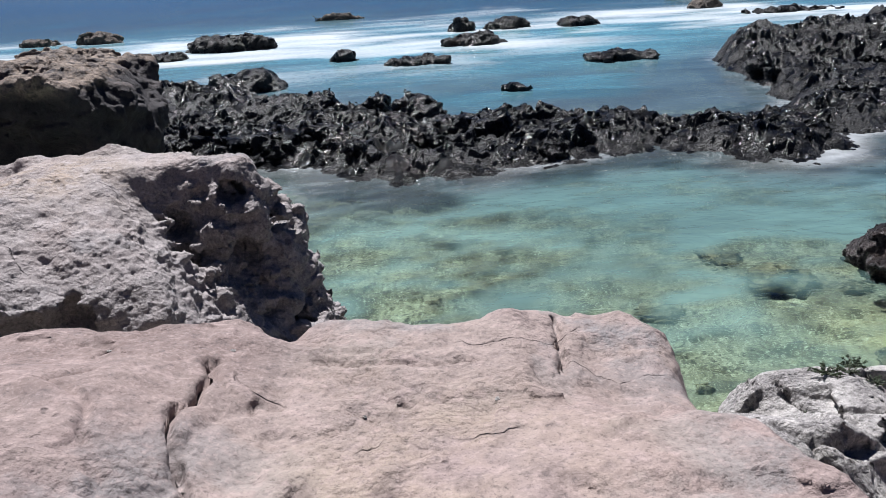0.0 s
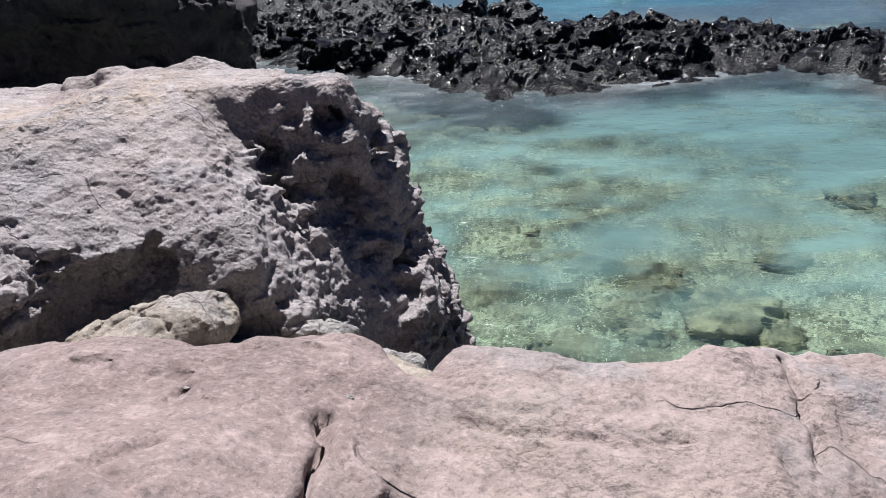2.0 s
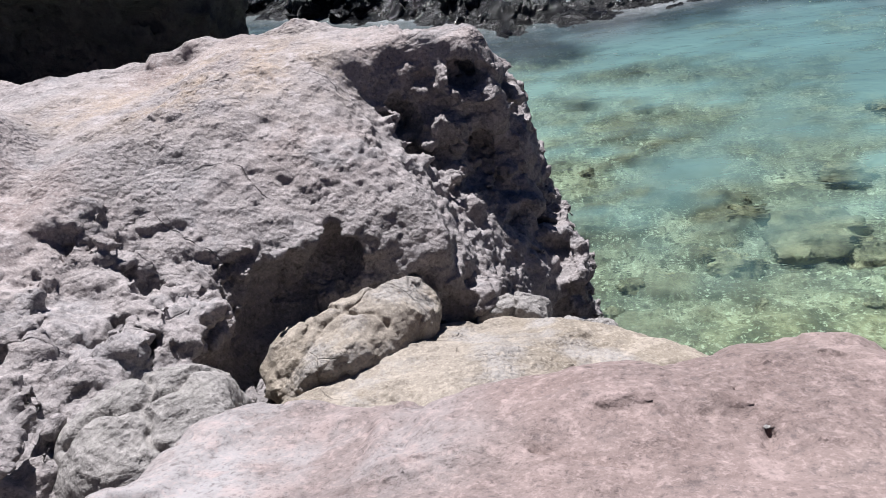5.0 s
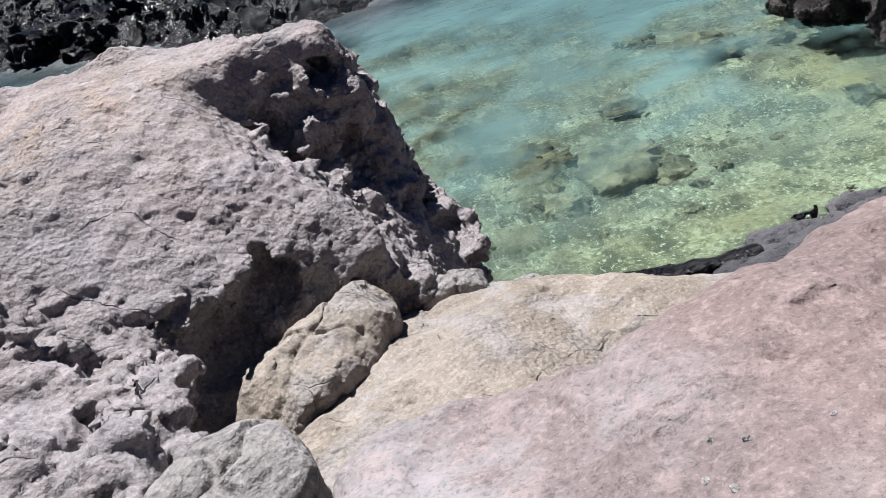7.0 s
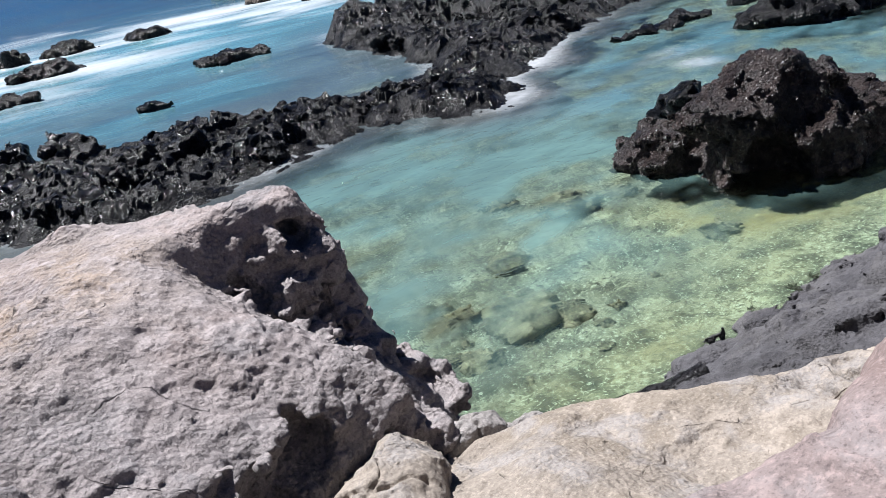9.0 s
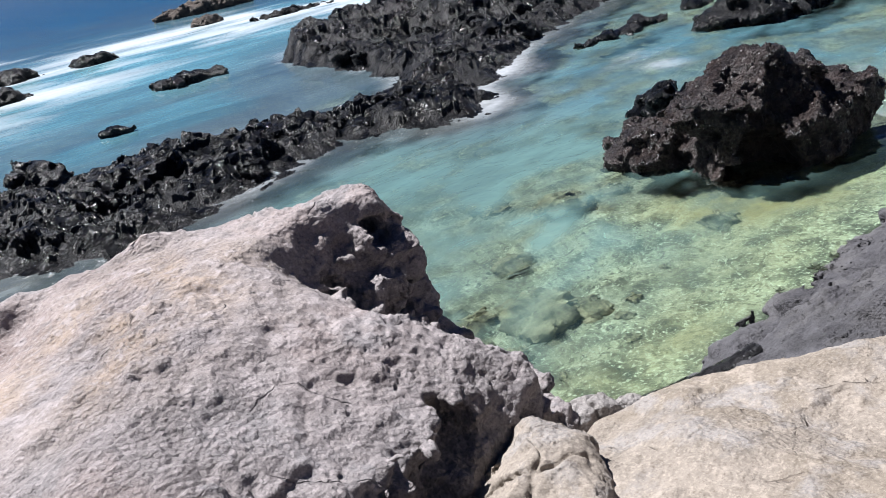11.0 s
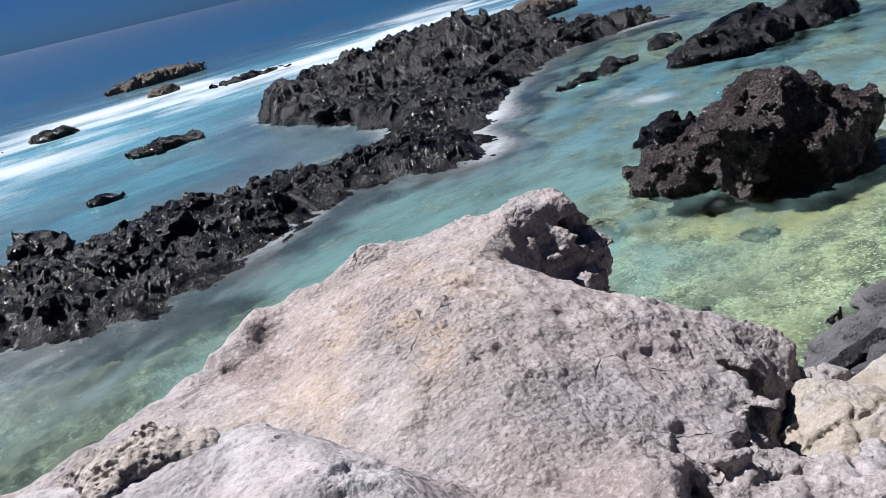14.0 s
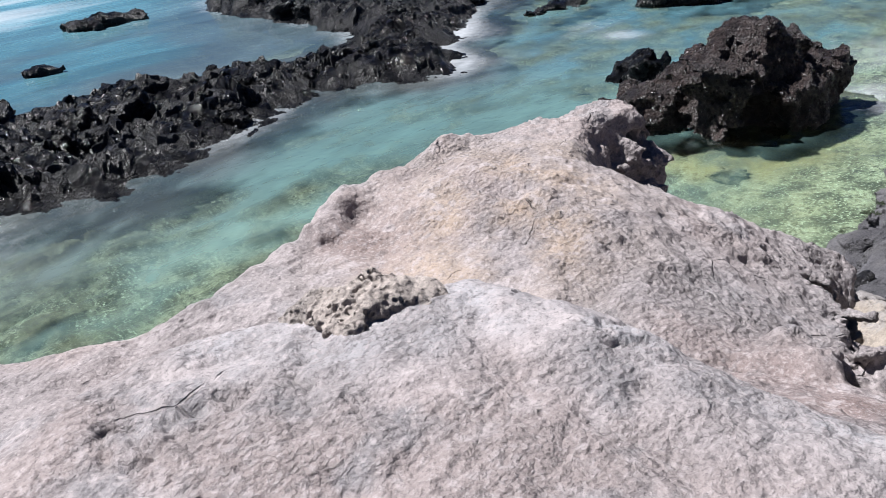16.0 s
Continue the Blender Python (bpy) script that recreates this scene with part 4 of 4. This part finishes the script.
def build_fragments():
    for seed, at, size, turn in ((81, (-3.16, 3.16, 3.42), (0.15, 0.09, 0.06), 25), (82, (-3.38, 3.2, 3.44), (0.13, 0.1, 0.07), -20)):
        v, q = boulder(seed, size, 0.06, 0.012, 9, 0.05)
        ob = mesh("rock_fragment", v, q, CHALK)
        ob.matrix_world = pose(*at, 0, 0, turn)
        tagged(ob, "pale flat fragment of rock wedged under the grey boulder", "stone")


def build_pitted_rock():
    def form(X, Y, Z):
        return smin(ball(X, Y, Z, (0, 0, 0), (0.26, 0.17, 0.13)), ball(X, Y, Z, (-0.22, 0.05, -0.03), (0.2, 0.14, 0.09)), 0.08)

    def detail(p):
        f1, f2 = cells(p, 0.026, 2)
        return 0.05 * fbm(p, 0.2, 3) + 0.035 * (0.55 - f1) * np.clip(1.6 * fbm(p, 0.2, 1, seed=4) + 0.6, 0, 1)
    v, q = solid(form, detail, (-0.55, -0.35, -0.2), (0.45, 0.4, 0.3), 0.008, 0.2)
    ob = mesh("pitted_rock", v, q, HONEY)
    ob.matrix_world = pose(-5.78, 6.03, 4.17, 0, 0, -25) @ Matrix.Scale(0.85, 4)
    tagged(ob, "small honeycombed lump of grey rock on the headland", "rock")


def inside(x, y, pts):
    return float(outline(np.array([[x]]), np.array([[y]]), pts)[0, 0]) < -0.5


def build_loose():
    rng = random.Random(4)
    kinds = []
    for k in range(6):
        v, q = boulder(40 + k, (0.5, 0.42 + 0.03 * k, 0.36), 0.28, 0.045, 7)
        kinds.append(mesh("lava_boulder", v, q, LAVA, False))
        tagged(kinds[-1], "black wet lava boulder lying on the reef", "boulder", "boulders on the reef")
    spots = [(10.3, 13.8, 1.5, 0.15), (-1.1, 26.6, 1.7, 0.35), (-2.7, 27.4, 1.5, 0.3), (1.1, 23.2, 1.5, 0.35), (24.4, 33.4, 3.0, 1.2), (21.5, 36.5, 2.4, 1.0), (23.0, 38.5, 2.2, 0.9)]
    while len(spots) < 200:
        x, y = rng.uniform(-13, 31), rng.uniform(18.5, 44)
        if inside(x, y, REEF):
            spots.append((x, y, rng.choice((0.4, 0.5, 0.6, 0.7, 0.8, 1.0, 1.3, 1.6)), 0.22 + 0.35 * min(1, max(0, (y - 25) / 8))))
    for i, (x, y, size, z) in enumerate(spots):
        ob = kinds[i] if i < 6 else copy_thing(kinds[i % 6], pose(0, 0, 0))
        ob.matrix_world = pose(x, y, z, rng.uniform(-25, 25), rng.uniform(-25, 25), rng.uniform(0, 360)) @ Matrix.Scale(size, 4)
    s = Nodes("algae_stone")
    c = s.mix(s.span(s.noise(3, 6, 0.65), 0.4, 0.62), (0.075, 0.068, 0.045), (0.22, 0.19, 0.12))
    algae = s.finish(c, 0.9, s.bump(s.noise(9, 6, 0.7), 0.8, 0.06), 0.2)
    stones = []
    for k in range(4):
        v, q = boulder(60 + k, (0.5, 0.45, 0.3), 0.22, 0.05, 8)
        stones.append(mesh("pool_stone", v, q, algae))
        tagged(stones[-1], "olive brown stone lying under the clear water", "stone", "stones on the pool bed")
    spots = [(2.2, 10.2, 1.5), (1.6, 11.0, 0.9), (2.7, 9.6, 0.7), (5.8, 13.0, 1.5), (5.25, 14.8, 1.0), (6.2, 9.6, 0.8), (1.0, 9.6, 0.7), (6.9, 12.6, 0.8), (3.4, 12.0, 0.8)]
    while len(spots) < 30:
        spots.append((rng.gauss(1.6, 1.1), 8.3 + abs(rng.gauss(1.6, 1.3)), rng.uniform(0.18, 0.45)))
    for i, (x, y, size) in enumerate(spots):
        ob = stones[i] if i < 4 else copy_thing(stones[i % 4], pose(0, 0, 0))
        z = float(bed(np.array([[x, y, 0.0]]))[0])
        ob.matrix_world = pose(x, y, z + 0.08 * size, 0, 0, rng.uniform(0, 360)) @ Matrix.Scale(size, 4)


def rest(ob, x, y, reach=0.06):
    """Height of a mesh's upper side at a place in plan."""
    co = np.empty(len(ob.data.vertices) * 3, np.float32)
    ob.data.vertices.foreach_get("co", co)
    co = co.reshape(-1, 3)
    near = co[np.hypot(co[:, 0] - x, co[:, 1] - y) < reach]
    return float(near[:, 2].max()) if len(near) else 2.7


def build_plants():
    leaf = Nodes("succulent_leaf")
    leaf_mat = leaf.finish(leaf.mix(leaf.noise(20, 3), (0.012, 0.022, 0.010), (0.05, 0.07, 0.03)), 0.5, None, 0.4)
    twig = Nodes("dry_twig")
    twig_mat = twig.finish(twig.mix(twig.noise(30, 3), (0.03, 0.024, 0.018), (0.09, 0.07, 0.05)), 0.9)
    chalk, bank = bpy.data.objects["chalky_rock"], bpy.data.objects["shore_rock"]
    rng = random.Random(9)
    spots = [(chalk, x, y, size) for x, y, size in ((1.85, 3.51, 1.7), (1.75, 3.74, 1.5), (2.21, 4.18, 1.5), (2.5, 4.4, 1.5), (2.36, 4.2, 1.1), (1.78, 3.6, 1.3), (1.55, 3.7, 0.7), (2.5, 4.12, 1.0))]
    spots += [(bank, x, y, size) for x, y, size in ((3.2, 6.7, 1.3), (3.5, 6.62, 1.6), (3.8, 6.55, 1.2), (2.9, 6.75, 1.0), (3.4, 6.5, 1.0))]
    for rock, x, y, size in spots:
        base = new("coastal_plant")
        base.matrix_world = pose(x, y, rest(rock, x, y) - 0.01, 0, 0, rng.uniform(0, 360)) @ Matrix.Scale(size * 0.6, 4)
        tagged(base, "low dark green succulent mat growing on the " + ("whitish rock" if rock is chalk else "dark bank"), "plant", "succulents on the rocks")
        stems, leaves = bmesh.new(), bmesh.new()
        for _ in range(26):
            a, out, up = rng.uniform(0, 6.28), rng.uniform(0.02, 0.12), rng.uniform(0.015, 0.05)
            tip = Vector((math.cos(a) * out, math.sin(a) * out, up))
            m = Matrix.Translation(tip / 2) @ tip.to_track_quat("Z", "Y").to_matrix().to_4x4()
            bmesh.ops.create_cone(stems, cap_ends=True, segments=5, radius1=0.004, radius2=0.002, depth=tip.length, matrix=m)
            for _ in range(7):
                at = tip * rng.uniform(0.5, 1.1)
                turn = Euler((rng.uniform(-1, 1), rng.uniform(-1, 1), rng.uniform(0, 6.28))).to_matrix().to_4x4()
                m = Matrix.Translation(at) @ turn @ Matrix.Diagonal((0.016, 0.006, 0.004, 1))
                bmesh.ops.create_icosphere(leaves, subdivisions=1, radius=1, matrix=m)
        for name, bm, mat in (("stem", stems, twig_mat), ("leaves", leaves, leaf_mat)):
            me = bpy.data.meshes.new(name)
            bm.to_mesh(me)
            bm.free()
            me.materials.append(mat)
            ob = new(name, me)
            ob.parent = base


def build_back_rock():
    def form(X, Y, Z):
        side = outline(X[:, :, 0], Y[:, :, 0], [(-17.5, 17.5), (-12.5, 16.8), (-9.5, 17.2), (-7.7, 17.6), (-7.3, 19), (-8.5, 22), (-17.5, 23)])[:, :, None]
        d = smax(side + 0.22 * (1.6 - Z) * np.clip(Z, 0, 1), (Z - 3.35) * 0.9, 0.25)
        d = smax(d, (Z - 3.2 + 0.95 * (X + 8.5)) * 0.7, 0.3)
        d = smax(d, -ball(X, Y, Z, (-10.6, 16.6, 1.5), (2.6, 1.1, 1.1)), 0.2)
        return smin(d, ball(X, Y, Z, (-10.6, 16.0, 0.7), (0.8, 0.8, 1.9)), 0.2)

    def detail(p):
        return 0.22 * fbm(p, 1.3, 4, 0.5, seed=12) + 0.2 * facets(p, 1.2, 3) + 0.1 * facets(p, 0.5, 4) + 0.1 * (0.4 - ridged(p, 0.9, 3))
    v, q = solid(form, detail, (-18, 14.8, -0.8), (-6, 24, 4.2), 0.08, 0.8)
    v, q = weathered(v, q, lambda p: 0.05 * (0.5 - cells(p, 0.3, 3)[0]) + 0.04 * facets(p, 0.2, 4))
    rock = mesh("outcrop", v, q, SHADED_UMBER)
    # sunlit top painted in: tan colour above about z = 3
    lit_top = np.clip((v[:, 2] - 3.0) / 0.25 + 0.6 * fbm(v, 0.8, 3, seed=15), 0, 1)
    rock.data.attributes.new("tan", "FLOAT", "POINT").data.foreach_set("value", lit_top.astype(np.float32))
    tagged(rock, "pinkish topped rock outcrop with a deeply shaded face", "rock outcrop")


def build_pool_boulder():
    def form(X, Y, Z):
        d = ball(X, Y, Z, (8.95, 10.6, 0.2), (1.7, 1.6, 1.4))
        d = smin(d, ball(X, Y, Z, (8.5, 10.5, 0.95), (0.95, 0.9, 1.1)), 0.25)
        d = smin(d, ball(X, Y, Z, (7.5, 10.75, 1.05), (0.65, 0.8, 0.5)), 0.2)
        d = smin(d, ball(X, Y, Z, (7.5, 12.1, 0.1), (0.85, 1.1, 0.72)), 0.12)
        d = smin(d, block(X, Y, Z, (10.5, 9.95, 0.3), (0.7, 0.8, 0.75), 0.35), 0.25)
        return smax(d, -ball(X, Y, Z, (7.75, 9.75, 0.2), (0.7, 0.72, 0.66)), 0.06)

    def detail(p):
        return 0.16 * fbm(p, 1.1, 4, 0.5, seed=14) + 0.2 * facets(p, 0.9, 1) + 0.10 * facets(p, 0.4, 2) + 0.10 * (0.4 - ridged(p, 0.5, 3))

    def skin(p):
        f1, f2 = cells(p, 0.12, 3)
        return 0.04 * facets(p, 0.18, 5) + 0.035 * (0.5 - f1) + 0.02 * fbm(p, 0.1, 2, seed=6)
    v, q = solid(form, detail, (6.5, 7.5, -1.2), (12.6, 15.2, 2.6), 0.06, 0.8)
    v, q = weathered(v, q, skin)
    tagged(mesh("pool_boulder", v, q, BROWN), "huge brown volcanic boulder with a hollow, standing in the pool", "boulder")


def reef_height(p, edge, high, seed=0):
    flat = np.stack([p[:, 0], p[:, 1], np.zeros(len(p))], 1)
    rim = np.clip(-edge / 0.9, -1, 1)
    f1, f2 = cells(flat, 1.1, seed + 1)
    g1, g2 = cells(flat, 0.45, seed + 4)
    h1, h2 = cells(flat, 0.24, seed + 6)
    rough = 0.16 * (0.28 - f1 * f1) + 0.14 * facets(flat, 1.5, seed + 1) + 0.1 * (0.26 - g1 * g1) + 0.08 * (0.26 - h1 * h1) + 0.14 * facets(flat, 0.6, seed + 2) + 0.09 * facets(flat, 0.25, seed + 3)
    return 0.22 * rim + high * (0.55 + 0.7 * fbm(flat, 2.4, 3, seed=seed)) * np.clip(rim, 0, 1) + rough * (0.45 + 0.75 * np.clip(rim, 0, 1))


def build_reef():
    xs, ys = np.arange(-15, 34, 0.07), np.concatenate([np.arange(17.8, 28, 0.07), np.arange(28, 47, 0.11)])

    def height(p):
        warp = np.stack([p[:, 0], p[:, 1], np.zeros(len(p))], 1)
        edge = outline(p[:, 0] + 0.5 * fbm(warp, 1.2, 3, seed=1), p[:, 1] + 0.5 * fbm(warp, 1.2, 3, seed=2), REEF)
        high = 0.28 + 1.5 * np.exp(-((p[:, 0] - 24) ** 2 + (p[:, 1] - 35) ** 2) / 30) + 0.45 * np.clip((p[:, 1] - 25) / 8, 0, 1)
        return np.where(edge > 1.2, -1.5, reef_height(p, edge, high))
    v, q = sheet(xs, ys, height)
    keep = (v[q][:, :, 2] > -0.9).any(1)
    q = q[keep]
    used = np.unique(q)
    back = np.full(len(v), -1)
    back[used] = np.arange(len(used))
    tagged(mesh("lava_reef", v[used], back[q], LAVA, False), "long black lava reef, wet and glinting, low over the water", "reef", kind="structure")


def build_islets():
    for k, (x, y, w, d, h) in enumerate((
            (8.6, 38.4, 2.6, 1.0, 0.75), (2.8, 31.6, 0.75, 0.5, 0.45), (9.3, 56.5, 2.0, 1.2, 0.9), (1.6, 48.8, 2.6, 1.2, 1.0), (1.0, 57.5, 1.3, 1.0, 1.1),
            (4.3, 57.5, 2.3, 1.0, 1.0), (-1.6, 41.3, 2.0, 0.9, 0.6), (-5.9, 44.4, 1.1, 0.7, 0.8), (-14.8, 54, 4.0, 1.8, 1.5), (-17.6, 50, 1.6, 0.8, 0.6),
            (-28.5, 65.7, 2.4, 1.3, 1.2), (-34, 66.6, 2.4, 1.2, 0.8), (26.4, 77, 5.0, 1.6, 1.15), (20.5, 64, 1.6, 1, 0.9), (-9.2, 35.8, 2.6, 1.5, 1.25),
            (-10, 75.5, 2.6, 1, 0.8), (22.5, 17.5, 3.4, 1.5, 1.1), (26.5, 16.5, 3.0, 1.4, 1.0), (18.5, 21.5, 2.6, 0.8, 0.45), (23.5, 21.5, 1.6, 0.8, 0.5), (24.7, 57, 3.6, 0.9, 0.45), (38, 40, 4.2, 1.6, 1.2), (28, 30.5, 3.0, 1.2, 0.8))):
        if k not in (12, 16, 17, 21):
            w, d, h = 0.74 * w, 0.8 * d, 0.72 * h

        def form(X, Y, Z):
            return smin(ball(X, Y, Z, (0, 0, 0), (w, d, h)), ball(X, Y, Z, (-w * 0.5, d * 0.3, 0), (w * 0.6, d * 0.8, h * 0.7)), 0.2)

        def detail(p):
            r = p + k * 5.3
            f1, f2 = cells(r, 0.7)
            return 0.16 * fbm(r, 1.1, 3, 0.5) + 0.26 * (f1 * f1 - 0.25) + 0.1 * facets(r, 0.8, 1) + 0.08 * facets(r, 0.3, 2)
        v, q = solid(form, detail, (-w * 1.4, -d * 1.4 - 0.4, -0.5), (w * 1.3, d * 1.4 + 0.4, h * 1.4 + 0.3), 0.09, 0.9)
        ob = mesh("islet", v, q, RUST if y > 60 or x > 35 else ISLE if y > 40 else LAVA, False)
        ob.matrix_world = pose(x, y, 0)
        tagged(ob, "black wet lava rock rising out of the surf", "sea rock", "rocks in the surf")


def build_reef_boulder():
    v, q = boulder(29, (0.72, 0.7, 0.66), 0.12, 0.06, 9, 0.1)
    ob = mesh("boulder", v, q, LAVA, False)
    ob.matrix_world = pose(-1.1, 26.0, 0.4, 0, 0, 20)
    tagged(ob, "angular black lava boulder at the reef's outer edge", "boulder")


def build_land():
    """The rocky plateau that the shore belongs to."""
    xs, ys = axis(-14, 12, 0.3, -900, 900), axis(-8, 7, 0.3, -900, 60)

    def height(p):
        x, y = p[:, 0], p[:, 1]
        flat = np.stack([x, y, np.zeros(len(p))], 1)
        wander = 1.2 * fbm(flat, 6, 3, seed=41)
        coast = np.where(x < -7.8, 6.5 - 0.15 * (-7.8 - x), np.where(x > 4.6, 2.8 - 0.1 * (x - 4.6), 1.6)) + np.where((x < -10) | (x > 7), wander, 0)
        inland = coast - y
        return np.clip(-1.2 + 2.0 * inland, -1.2, 3.75) + np.clip(inland / 40, 0, 3) + 0.12 * fbm(flat, 2.5, 4, seed=42) * np.clip(inland, 0, 1)
    v, q = sheet(xs, ys, height)
    q = q[(v[q][:, :, 2] > -1.1).any(1)]
    used = np.unique(q)
    back = np.full(len(v), -1)
    back[used] = np.arange(len(used))
    tagged(mesh("plateau", v[used], back[q], PINK), "wide plateau of pinkish rock behind the shore", "rock plateau", kind="structure")


build_land()
build_ledge()
build_headland()
build_slab()
build_shore()
build_wet_slab()
build_chalk()
build_boulders()
build_fragments()
build_pitted_rock()
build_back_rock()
build_pool_boulder()
build_reef()
build_islets()
build_reef_boulder()
build_loose()
build_plants()
build_chips()
